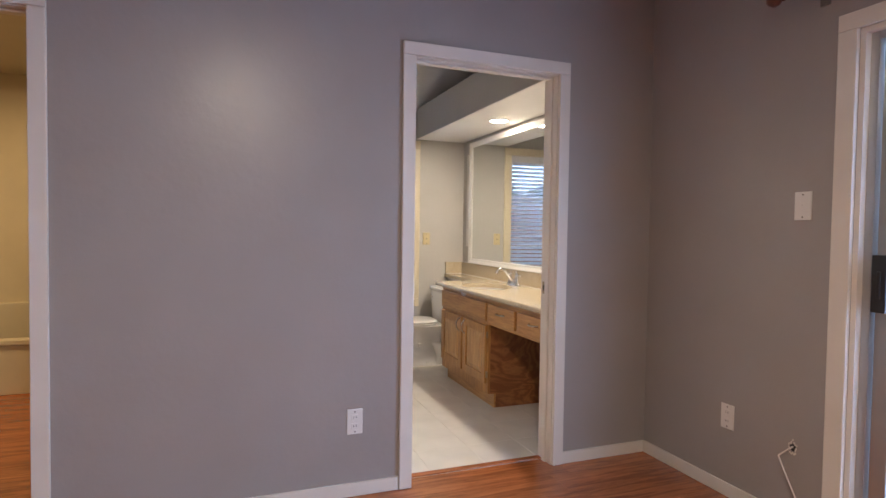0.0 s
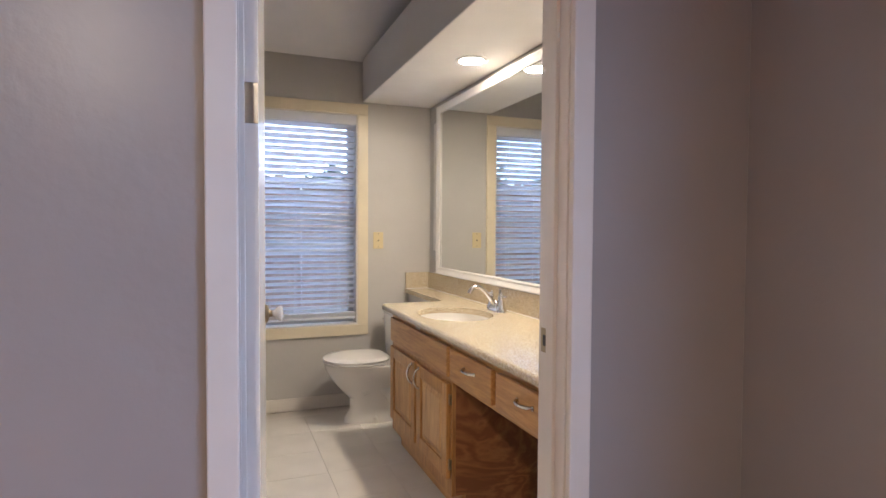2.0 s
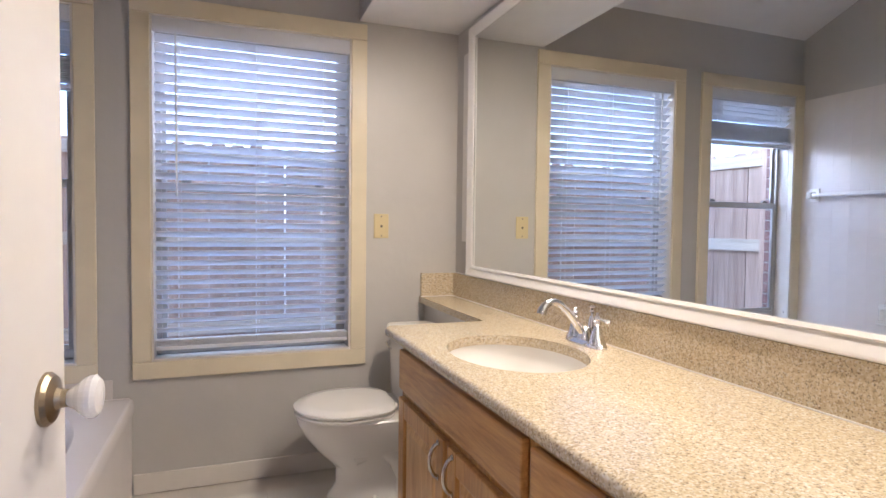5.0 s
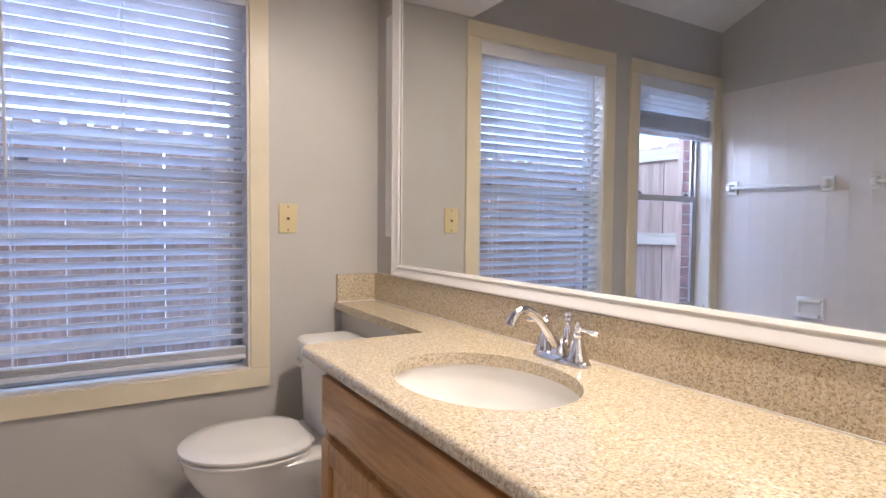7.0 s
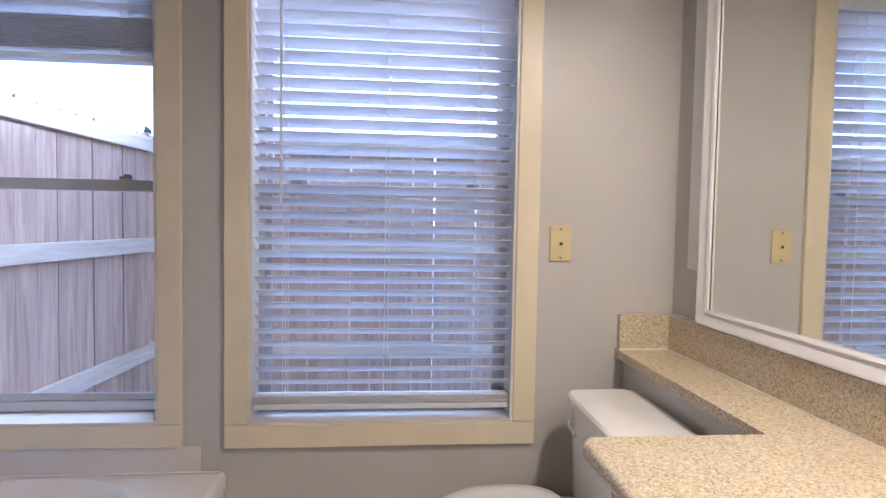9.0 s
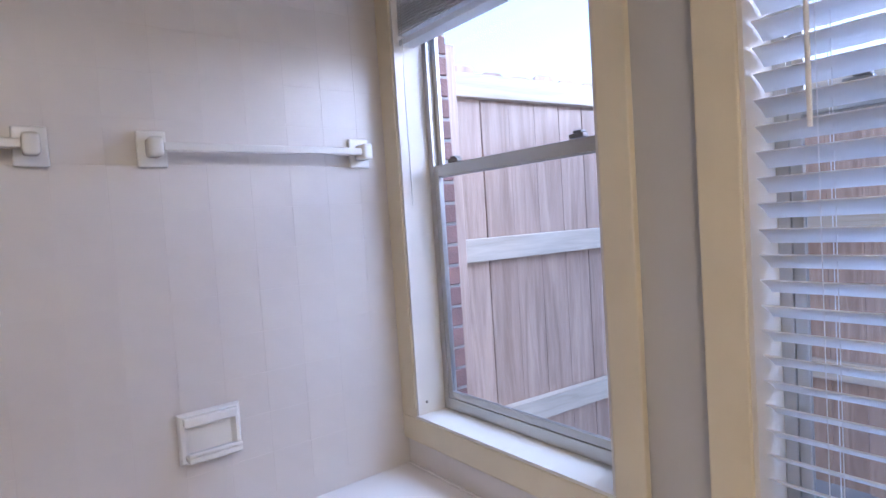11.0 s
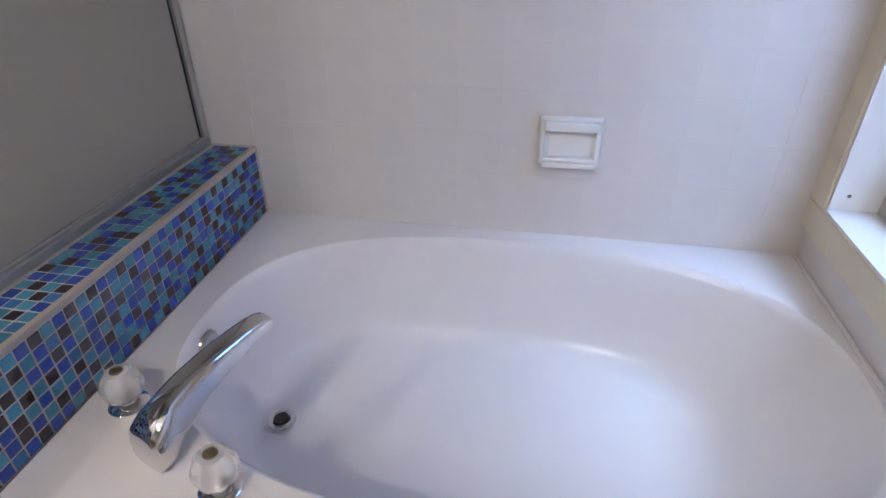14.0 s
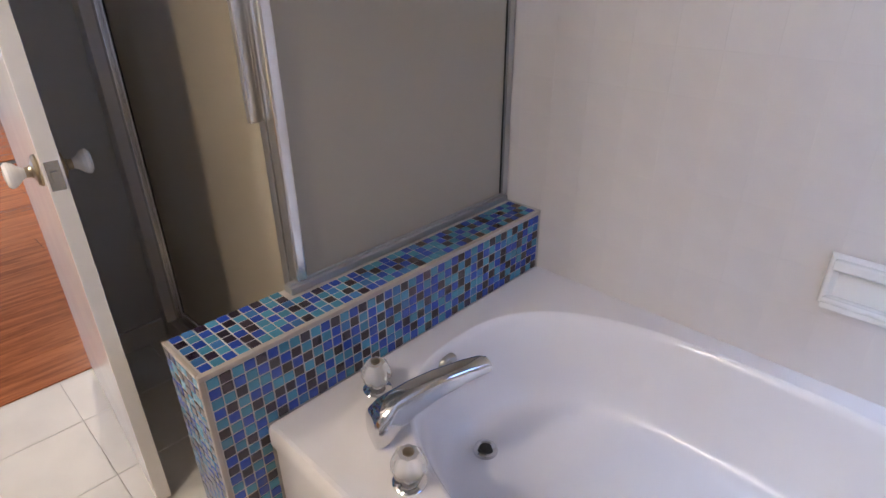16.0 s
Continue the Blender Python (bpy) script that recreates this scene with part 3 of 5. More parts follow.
cedar_rail = wood("weathered_rail", (0.44, 0.36, 0.26), (0.70, 0.60, 0.47), (1.2, 18, 18), 0.85, 1.5)
fence("fence", (-2.64, 3.09), (-2.50, 4.70), 1.74, -1, "weathered brown cedar fence running out from the brick wall")
fence("fence", (-2.78, 4.72), (3.4, 4.72), 1.76, -1, "weathered brown cedar fence facing the bathroom windows")
br = empty("brick_pier", -2.62, 2.93, -0.21)
tagged(br, "weathered red brick wall end beside the cedar fence", "brick wall")
part("mortar", boxes((-2.68, -2.552, 2.801, 3.02, -0.21, 2.6)), grout_grey, br)
me = None
for k in range(37):
    for j in (0, 1):
        L = 0.104
        y0 = 2.803 + j * 0.111
        bm = boxes((-2.56, -2.544, y0, y0 + L, -0.2 + 0.075 * k, -0.2 + 0.075 * k + 0.064), bevel=0.003, segments=1)
        part("brick", bm, brick_red, br)

post = part("corner_post", boxes((-2.665, -2.575, 3.022, 3.082, -0.21, 1.8), bevel=0.004), cedar, br, "dark wooden fence post")
# tree line far off
rng = random.Random(5)
for tx, ty, th in ((-6.0, 14.0, 3.4), (-2.5, 16.5, 3.0), (1.5, 15.0, 3.6), (-10, 17, 4.2)):
    tr = empty("tree", tx, ty, -0.21)
    tagged(tr, "distant leafy tree rising beyond the cedar fence", "tree")
    bm = bmesh.new()
    tube(bm, [(tx, ty, -0.21), (tx + 0.05, ty, th * 0.4), (tx, ty + 0.1, th * 0.75)], [0.14, 0.1, 0.05], 8)
    for k in range(5):
        a = k * 1.3
        tube(bm, [(tx, ty, th * 0.45), (tx + math.cos(a) * 0.8, ty + math.sin(a) * 0.8, th * 0.75)], [0.05, 0.02], 6)
    part("trunk", bm, cedar_rail, tr)
    bm = bmesh.new()
    for k in range(1500):
        a, u = rng.uniform(0, 6.28), rng.gauss(0, 0.45)
        r = abs(rng.gauss(0, 0.6)) * (1.2 - abs(u))
        c = Vector((tx + r * math.cos(a), ty + r * math.sin(a), th * 0.6 + u * 0.7))
        e1 = Vector((rng.gauss(0, 1), rng.gauss(0, 1), rng.gauss(0, 1))).normalized() * 0.15
        e2 = e1.orthogonal().normalized() * 0.1
        bm.faces.new([bm.verts.new(c + v) for v in (e1, e2, -e1, -e2)])
    part("crown", bm, foliage, tr)

# bathroom door, open into the bathroom
leaf = empty("door_1", DX0 + 0.018, YS + 0.012, 0.008)
tagged(leaf, kind="structure")
hinge = Matrix.Translation((DX0 + 0.008, YS + 0.012, 0)) @ Matrix.Rotation(radians(85.2), 4, "Z")


def hinged(bm):
    bmesh.ops.transform(bm, matrix=hinge, verts=bm.verts)
    return bm


part("slab", hinged(boxes((0.004, 0.758, -0.035, 0.0, 0.008, 2.022), bevel=0.002)), door_paint, leaf)
for z in (0.33, 1.5):
    bm = boxes((0.0025, 0.0045, -0.034, -0.002, z - 0.045, z + 0.045))
    tube(bm, [(-0.002, 0.003, z - 0.046), (-0.002, 0.003, z + 0.046)], 0.006, 10)
    part("hinge", hinged(bm), nickel, leaf, "steel butt hinge")
for s, y in ((1, 0.0), (-1, -0.035)):
    bm = bmesh.new()
    lathe(bm, [(0.0325, 0), (0.0325, 0.004), (0.028, 0.009), (0.014, 0.013), (0.011, 0.018), (0.011, 0.024)], axis="y", n=24)
    bmesh.ops.transform(bm, matrix=Matrix.Translation((0.695, y, 0.93)) @ (Matrix.Identity(4) if s > 0 else Matrix.Rotation(math.pi, 4, "Z")), verts=bm.verts)
    part("rosette", hinged(bm), brass_aged, leaf, "aged brass rosette")
    bm = bmesh.new()
    lathe(bm, [(0.008, 0.022), (0.012, 0.028), (0.015, 0.033), (0.022, 0.040), (0.026, 0.047), (0.0265, 0.053), (0.021, 0.058), (0.006, 0.060)], axis="y", n=24)
    bmesh.ops.transform(bm, matrix=Matrix.Translation((0.695, y, 0.93)) @ (Matrix.Identity(4) if s > 0 else Matrix.Rotation(math.pi, 4, "Z")), verts=bm.verts)
    part("door_knob", hinged(bm), porcelain, leaf, "white porcelain door knob")
part("latch_plate", hinged(boxes((0.7575, 0.7595, -0.0305, -0.005, 0.9, 0.96), (0.759, 0.768, -0.024, -0.012, 0.92, 0.94), bevel=0.0008)), nickel, leaf)
bm = boxes((DX1 - 0.003, DX1 - 0.0002, YS - 0.038, YS - 0.004, 0.895, 0.96), bevel=0.0008)
sp = tagged(mesh_object("strike_plate", bm, brass_aged), "aged brass strike plate on the white door jamb", "strike plate")
part("latch_hole", boxes((DX1 - 0.0036, DX1 - 0.0030, YS - 0.028, YS - 0.014, 0.913, 0.942)), black_plastic, sp)


# vanity
vx = -0.52
van = empty("vanity_cabinet", -0.3, 1.45, 0)
tagged(van, "honey oak vanity cabinet with two raised-panel doors", "cabinet")
part("body", boxes((vx, -0.001, 1.829, 1.846, 0.1, 0.769), (vx + 0.02, -0.001, 0.98, 1.828, 0.1, 0.118), (-0.02, -0.001, 0.98, 1.828, 0.118, 0.7)), oak_side, van)
part("side_panel", boxes((vx + 0.018, -0.001, 0.96, 0.979, 0.1, 0.769), (-0.455, -0.001, 0.96, 0.979, 0.001, 0.1)), oak_side, van, "dark figured plywood end panel")
part("toe_board", boxes((-0.47, -0.4555, 0.961, 1.84, 0.001, 0.1), bevel=0.001), oak_h, van)
part("face_frame", boxes((vx, vx + 0.018, 0.96, 0.995, 0.1, 0.769), (vx, vx + 0.018, 1.785, 1.8285, 0.1, 0.769), (vx, vx + 0.018, 0.995, 1.785, 0.1, 0.185),
                         (vx, vx + 0.018, 0.995, 1.785, 0.715, 0.769), (vx, vx + 0.018, 0.995, 1.785, 0.56, 0.61), (vx, vx + 0.018, 1.35, 1.41, 0.185, 0.56), bevel=0.001), oak, van)
part("false_front", boxes((vx - 0.02, vx - 0.0005, 0.975, 1.825, 0.604, 0.735), bevel=0.006), oak_h, van)


def cabinet_door(y0, y1, z0, z1):
    d = part("door", boxes((vx - 0.02, vx - 0.0005, y0, y0 + 0.058, z0, z1), (vx - 0.02, vx - 0.0005, y1 - 0.058, y1, z0, z1),
                           (vx - 0.0195, vx - 0.0005, y0 + 0.058, y1 - 0.058, z1 - 0.058, z1), (vx - 0.0195, vx - 0.0005, y0 + 0.058, y1 - 0.058, z0, z0 + 0.058), bevel=0.004), oak, van)
    bm = bmesh.new()
    a, b, c, e = y0 + 0.059, y1 - 0.059, z0 + 0.059, z1 - 0.059
    r = lambda x, k: [(x, a + k, c + k), (x, b - k, c + k), (x, b - k, e - k), (x, a + k, e - k)]
    loft(bm, [r(vx - 0.004, 0), r(vx - 0.009, 0.001), r(vx - 0.0095, 0.012), r(vx - 0.0165, 0.03), r(vx - 0.017, 0.034)])
    part("panel", bm, oak_panel, d, "paler raised oak panel")
    return d


def bow_handle(p, axis, parent, size=0.096):
    bm = bmesh.new()
    pts = []
    for i in range(13):
        u = i / 12
        out = 0.026 * math.sin(math.pi * u) ** 0.55
        along = (u - 0.5) * size
        pts.append((p[0] - out, p[1] + (along if axis == "y" else 0), p[2] + (along if axis == "z" else 0)))
    tube(bm, pts, [0.0048 + 0.0012 * abs(math.cos(math.pi * i / 12)) for i in range(13)], 8)
    for s in (-0.5, 0.5):
        q = (p[0], p[1] + (s * size if axis == "y" else 0), p[2] + (s * size if axis == "z" else 0))
        lathe(bm, [(0.008, 0.0), (0.008, -0.003), (0.005, -0.006)], q, "x", 10)
    part("handle", bm, nickel, parent, "satin nickel bow handle", smooth=True)


d1 = cabinet_door(1.402, 1.827, 0.172, 0.575)
bow_handle((vx - 0.0205, 1.434, 0.512), "z", d1)
d2 = cabinet_door(0.975, 1.372, 0.172, 0.575)
bow_handle((vx - 0.0205, 1.330, 0.512), "z", d2)
for z in (0.235, 0.51):
    part("hinge", boxes((vx - 0.012, vx - 0.0005, 0.9605, 0.9745, z - 0.022, z + 0.022), bevel=0.002), brass_aged, d2, "aged brass hinge")
dr = empty("vanity_drawer_unit", -0.3, 0.54, 0.59)
tagged(dr, "honey oak two-drawer unit over the vanity's open knee space", "drawer unit")
part("face_frame", boxes((vx, vx + 0.018, 0.118, 0.9595, 0.72, 0.769), (vx, vx + 0.018, 0.118, 0.9595, 0.585, 0.62), (vx, vx + 0.018, 0.118, 0.15, 0.62, 0.72),
                         (vx, vx + 0.018, 0.515, 0.56, 0.62, 0.72), (vx, vx + 0.018, 0.935, 0.9595, 0.62, 0.72), bevel=0.001), oak_h, dr)
part("body", boxes((vx + 0.019, -0.02, 0.12, 0.955, 0.588, 0.6)), oak_side, dr)
for y0, y1 in ((0.555, 0.944), (0.13, 0.522)):
    d = part("drawer", boxes((vx - 0.02, vx - 0.0005, y0, y1, 0.606, 0.732), bevel=0.006), oak_h, dr)
    bow_handle((vx - 0.0205, (y0 + y1) / 2 - 0.01, 0.683), "y", d)

# granite top with its undermounted basin
BX, BY, BA, BB = -0.325, 1.41, 0.183, 0.238


def counter_mesh():
    bm = bmesh.new()
    n = 96
    hole = oval(BX, BY, 0, BA, BB, n)
    x0, x1, y0, y1 = -0.5535, -0.001, YS + 0.002, 1.905
    outer = []
    for hx, hy, _ in hole:
        dx, dy = hx - BX, hy - BY
        k = min((x1 - BX) / dx if dx > 1e-9 else ((x0 - BX) / dx if dx < -1e-9 else 1e9), (0.22 + BB) / abs(dy) if abs(dy) > 1e-9 else 1e9)
        outer.append((BX + dx * k, BY + dy * k))
    for cx, cy in ((x0, BY - 0.22 - BB), (x0, BY + 0.22 + BB), (x1, BY - 0.22 - BB), (x1, BY + 0.22 + BB)):
        i = min(range(n), key=lambda q: (outer[q][0] - cx) ** 2 + (outer[q][1] - cy) ** 2)
        outer[i] = (cx, cy)
    def skin(z, flip):
        a = [bm.verts.new((p[0], p[1], z)) for p in hole]
        b = [bm.verts.new((p[0], p[1], z)) for p in outer]
        for i in range(n):
            j = (i + 1) % n
            bm.faces.new((a[i], b[i], b[j], a[j]))
        return a
    a = skin(CTR, False)
    b = skin(CTR - 0.03, True)
    for i in range(n):
        j = (i + 1) % n
        bm.faces.new((a[i], a[j], b[j], b[i]))
    return bm, BY - 0.22 - BB, BY + 0.22 + BB


top = empty("worktop", -0.3, 1.2, CTR)
tagged(top, "speckled cream granite worktop with a shelf behind the toilet", "worktop")
bm, ya, yb = counter_mesh()
part("slab", bm, granite, top)
part("slab", boxes((-0.5535, -0.001, YS + 0.002, ya, CTR - 0.03, CTR)), granite, top)
part("slab", boxes((-0.5535, -0.001, yb, 1.905, CTR - 0.03, CTR)), granite, top)
part("shelf", boxes((-0.195, -0.001, 1.905, YN - 0.001, CTR - 0.03, CTR)), granite, top)
bm = bmesh.new()
bev = [(-0.5685, CTR - 0.03), (-0.5725, CTR - 0.026), (-0.5740, CTR - 0.02), (-0.5735, CTR - 0.008), (-0.5685, CTR - 0.002), (-0.563, CTR), (-0.553, CTR), (-0.553, CTR - 0.03)]
loft(bm, [[(x, YS + 0.002, z) for x, z in bev], [(x, 1.88, z) for x, z in bev],
          [(x + 0.006 if k < 6 else x, 1.897, z) for k, (x, z) in enumerate(bev)], [(x + 0.02 if k < 6 else x, 1.906, z) for k, (x, z) in enumerate(bev)]])
part("front_edge", bm, granite, top, smooth=True)
part("backsplash", boxes((-0.021, -0.001, YS + 0.002, YN - 0.021, CTR + 0.0005, CTR + 0.115), bevel=0.0015), granite, top)
part("side_splash", boxes((-0.188, -0.0005, YN - 0.0205, YN - 0.0005, CTR + 0.0005, CTR + 0.115), bevel=0.0015), granite, top)
part("caulk_line", boxes((-0.0235, -0.021, YS + 0.002, YN - 0.021, CTR + 0.0003, CTR + 0.003), (-0.188, -0.0235, YN - 0.0235, YN - 0.0205, CTR + 0.0003, CTR + 0.003),
                         (-0.006, -0.0005, YS + 0.002, YN - 0.021, CTR + 0.1155, CTR + 0.118)), white_plastic, top)
structure("ledge_wall", boxes((-0.165, -0.001, 1.88, YN - 0.001, 0.0, CTR - 0.031)), paint_bath)

basin = empty("basin", BX, BY, CTR - 0.03)
tagged(basin, "oval white porcelain undermount basin set in the granite worktop", "basin")
bm = bmesh.new()
prof = [(1.06, 0.0), (1.0, -0.001), (0.985, -0.03), (0.93, -0.08), (0.78, -0.12), (0.5, -0.143), (0.12, -0.15)]
rings = [oval(BX, BY, CTR - 0.0305 + h, (BA + 0.006) * s, (BB + 0.006) * s, 64) for s, h in prof]
outer = [oval(BX, BY, CTR - 0.0305 + h - 0.012, (BA + 0.016) * s, (BB + 0.016) * s, 64) for s, h in reversed(prof)]
loft(bm, rings + outer, False, False)
part("bowl", bm, porcelain, basin, smooth=True)
bm = bmesh.new()
lathe(bm, [(0.0, 0.004), (0.017, 0.004), (0.023, 0.002), (0.024, -0.002)], (BX, BY, CTR - 0.179))
part("drain", bm, chrome, basin, smooth=True)

FX, FY = -0.078, 1.434
fau = empty("basin_faucet", FX, FY, CTR)
tagged(fau, "polished chrome two-handle faucet on the granite worktop", "faucet")
bm = bmesh.new()
loft(bm, [oval(FX, FY, CTR + h, 0.031 * s, 0.092 * s, 48, 2.4) for h, s in ((0, 1), (0.006, 1), (0.013, 0.93), (0.018, 0.82))])
part("base", bm, chrome, fau, smooth=True)
for s in (-1, 1):
    y = FY + s * 0.056
    bm = bmesh.new()
    lathe(bm, [(0.026, 0.012), (0.0255, 0.018), (0.021, 0.024), (0.0195, 0.032), (0.014, 0.052), (0.0105, 0.066), (0.0125, 0.069), (0.0125, 0.073), (0.009, 0.078), (0.0105, 0.085), (0.008, 0.091), (0.004, 0.094), (0.0055, 0.098), (0.003, 0.102)], (FX, y, CTR))
    part("valve", bm, chrome, fau, smooth=True)
    bm = bmesh.new()
    tube(bm, [(FX, y, CTR + 0.084), (FX - 0.001, y + s * 0.016, CTR + 0.085), (FX - 0.003, y + s * 0.036, CTR + 0.084), (FX - 0.004, y + s * 0.045, CTR + 0.0835), (FX - 0.005, y + s * 0.054, CTR + 0.083), (FX - 0.005, y + s * 0.062, CTR + 0.083), (FX - 0.0055, y + s * 0.067, CTR + 0.083)],
         [0.005, 0.0042, 0.0046, 0.0068, 0.0072, 0.0062, 0.003], 12)
    part("lever", bm, chrome, fau, smooth=True)
bm = bmesh.new()
lathe(bm, [(0.024, 0.012), (0.022, 0.024), (0.0185, 0.034), (0.015, 0.046), (0.006, 0.054)], (FX - 0.004, FY, CTR))
pts = [(FX - 0.004, FY, CTR + 0.03), (FX - 0.022, FY, CTR + 0.05), (FX - 0.045, FY, CTR + 0.078), (FX - 0.068, FY, CTR + 0.104), (FX - 0.09, FY, CTR + 0.122), (FX - 0.108, FY, CTR + 0.130), (FX - 0.126, FY, CTR + 0.129),
       (FX - 0.14, FY, CTR + 0.120), (FX - 0.149, FY, CTR + 0.106), (FX - 0.152, FY, CTR + 0.096)]
tube(bm, pts, [0.014, 0.0125, 0.0105, 0.0098, 0.0098, 0.0102, 0.011, 0.0122, 0.0138, 0.0142], 16)
part("spout", bm, chrome, fau, smooth=True)
bm = bmesh.new()
lathe(bm, [(0.0115, 0.03), (0.0125, 0.05), (0.0105, 0.075), (0.0045, 0.084), (0.0045, 0.092), (0.0085, 0.096), (0.006, 0.102), (0.0095, 0.108), (0.0085, 0.113), (0.002, 0.115)], (FX + 0.022, FY, CTR))
part("lift_rod", bm, chrome, fau, smooth=True)

# mirror
mr = empty("wall_mirror", -0.01, 1.3, 1.5)
tagged(mr, "wide mirror in a stepped white frame above the backsplash", "mirror")
MY0, MY1, MZ0, MZ1 = 0.22, 2.435, 0.964, 2.02
part("glass", boxes((-0.008, -0.002, MY0 - 0.01, MY1 + 0.01, MZ0 - 0.01, MZ1 + 0.01)), mirror_mat, mr)


bm = bmesh.new()
steps = [(0.0, -0.010), (0.0, -0.016), (0.008, -0.020), (0.012, -0.016), (0.018, -0.018), (0.038, -0.026), (0.043, -0.027), (0.047, -0.022), (0.0485, -0.002)]
rings = []
for k, x in steps:
    rings.append([(x, MY0 - k, MZ0 - k), (x, MY1 + k, MZ0 - k), (x, MY1 + k, MZ1 + k), (x, MY0 - k, MZ1 + k)])
loft(bm, rings, False, False)
part("frame", bm, mirror_frame, mr)
part("side_board", boxes((-0.016, -0.001, MY1 + 0.0565, MY1 + 0.122, 1.075, 1.965), bevel=0.002), mirror_frame, mr, "flat white filler board")

# recessed lamp in the soffit
rl = empty("recessed_downlight", -0.2, 1.5, 2.1)
tagged(rl, "lit recessed downlight with white trim in the soffit", "ceiling light")
bm = bmesh.new()
n = 40
ring = lambda r, z: [(-0.2 + r * math.cos(2 * math.pi * i / n), 1.5 + r * math.sin(2 * math.pi * i / n), z) for i in range(n)]
loft(bm, [ring(0.066, 2.0985), ring(0.066, 2.093), ring(0.078, 2.092), ring(0.087, 2.096), ring(0.087, 2.0988)], False, False)
part("trim_ring", bm, white_plastic, rl, smooth=True)
bm = bmesh.new()
loft(bm, [ring(0.066, 2.0975), ring(0.066, 2.0988)])
part("lens", bm, bulb_glow, rl)
bpy.context.view_layer.update()
copy_thing(rl, Matrix.Translation((-0.2, 0.6, 2.1)))

# toilet
TY = 2.335
wc = empty("toilet", -0.5, TY, 0)
tagged(wc, "white toilet with closed lid beside the oak vanity", "toilet")


def egg(x0, x1, half, z, n=48, back=0.62):
    """Seat outline: round at the front x0, blunter at the back x1."""
    out = []
    cx = x0 + (x1 - x0) * 0.52
    for i in range(n):
        a = 2 * math.pi * i / n
        c, s = math.cos(a), math.sin(a)
        p = 2.0 if c < 0 else 3.2
        r = (cx - x0) if c < 0 else (x1 - cx)
        out.append((cx + r * math.copysign(abs(c) ** (2 / p), c), TY + half * math.copysign(abs(s) ** (2 / p if c > 0 else 1), s), z))
    return out


bm = bmesh.new()
loft(bm, [egg(-0.70, -0.28, 0.10, 0.0), egg(-0.695, -0.28, 0.098, 0.03), egg(-0.66, -0.27, 0.085, 0.08), egg(-0.66, -0.25, 0.088, 0.15), egg(-0.73, -0.24, 0.125, 0.22),
          egg(-0.785, -0.23, 0.17, 0.29), egg(-0.815, -0.22, 0.184, 0.345), egg(-0.82, -0.21, 0.188, 0.372), egg(-0.815, -0.21, 0.182, 0.378)])
part("bowl", bm, porcelain, wc, smooth=True)
bm = bmesh.new()
tube(bm, [(-0.60, TY - 0.075, 0.2), (-0.50, TY - 0.085, 0.25), (-0.42, TY - 0.085, 0.2), (-0.38, TY - 0.083, 0.1), (-0.40, TY - 0.08, 0.02)], [0.03, 0.045, 0.05, 0.045, 0.035], 12)
part("trapway", bm, porcelain, wc, smooth=True)
bm = bmesh.new()
loft(bm, [egg(-0.824, -0.43, 0.193, 0.380), egg(-0.829, -0.43, 0.196, 0.386), egg(-0.829, -0.43, 0.196, 0.392), egg(-0.822, -0.43, 0.187, 0.397)])
part("seat", bm, porcelain, wc, smooth=True)
bm = bmesh.new()
loft(bm, [egg(-0.824, -0.425, 0.192, 0.3985), egg(-0.830, -0.425, 0.197, 0.404), egg(-0.830, -0.425, 0.197, 0.411), egg(-0.82, -0.43, 0.186, 0.418), egg(-0.77, -0.46, 0.145, 0.422)])
part("lid", bm, porcelain, wc, smooth=True)
for s in (-1, 1):
    bm = bmesh.new()
    tube(bm, [(-0.43, TY + s * 0.09, 0.405), (-0.43, TY + s * 0.055, 0.405)], 0.011, 12)
    part("seat_hinge", bm, porcelain, wc, smooth=True)
bm = bmesh.new()
sq = lambda x0, x1, h, z: oval((x0 + x1) / 2, TY, z, (x1 - x0) / 2, h, 48, 7)
loft(bm, [sq(-0.375, -0.19, 0.19, 0.379), sq(-0.385, -0.185, 0.2, 0.40), sq(-0.392, -0.18, 0.213, 0.665)])
part("tank", bm, porcelain, wc, smooth=True)
bm = bmesh.new()
loft(bm, [sq(-0.398, -0.178, 0.218, 0.666), sq(-0.403, -0.176, 0.223, 0.672), sq(-0.403, -0.176, 0.223, 0.69), sq(-0.396, -0.18, 0.216, 0.698)])
part("tank_lid", bm, porcelain, wc, smooth=True)
bm = bmesh.new()
lathe(bm, [(0.011, 0.0), (0.011, -0.012), (0.007, -0.014)], (-0.390, TY + 0.15, 0.62), "x", 14)
tube(bm, [(-0.405, TY + 0.155, 0.62), (-0.41, TY + 0.11, 0.615), (-0.41, TY + 0.075, 0.607)], [0.006, 0.005, 0.007], 10)
part("flush_lever", bm, chrome, wc, smooth=True)
for s in (-1, 1):
    bm = bmesh.new()
    lathe(bm, [(0.014, 0.0), (0.013, 0.012), (0.006, 0.02)], (-0.52, TY + s * 0.112, 0.03), "z", 12)
    part("bolt_cap", bm, porcelain, wc, smooth=True)
sv = empty("supply_valve", -0.2, 2.05, 0.12)
tagged(sv, "chrome water supply valve with a braided hose beside the toilet base", "valve")
bm = bmesh.new()
lathe(bm, [(0.022, 0.0), (0.02, -0.006), (0.008, -0.01), (0.008, -0.05)], (-0.166, 2.05, 0.12), "x", 14)
part("stop_valve", bm, chrome, sv, smooth=True)
bm = bmesh.new()
tube(bm, [(-0.215, 2.05, 0.12), (-0.24, 2.06, 0.2), (-0.27, 2.1, 0.26), (-0.29, 2.15, 0.32), (-0.29, 2.17, 0.38)], 0.006, 8)
part("hose", bm, nickel, sv, smooth=True)


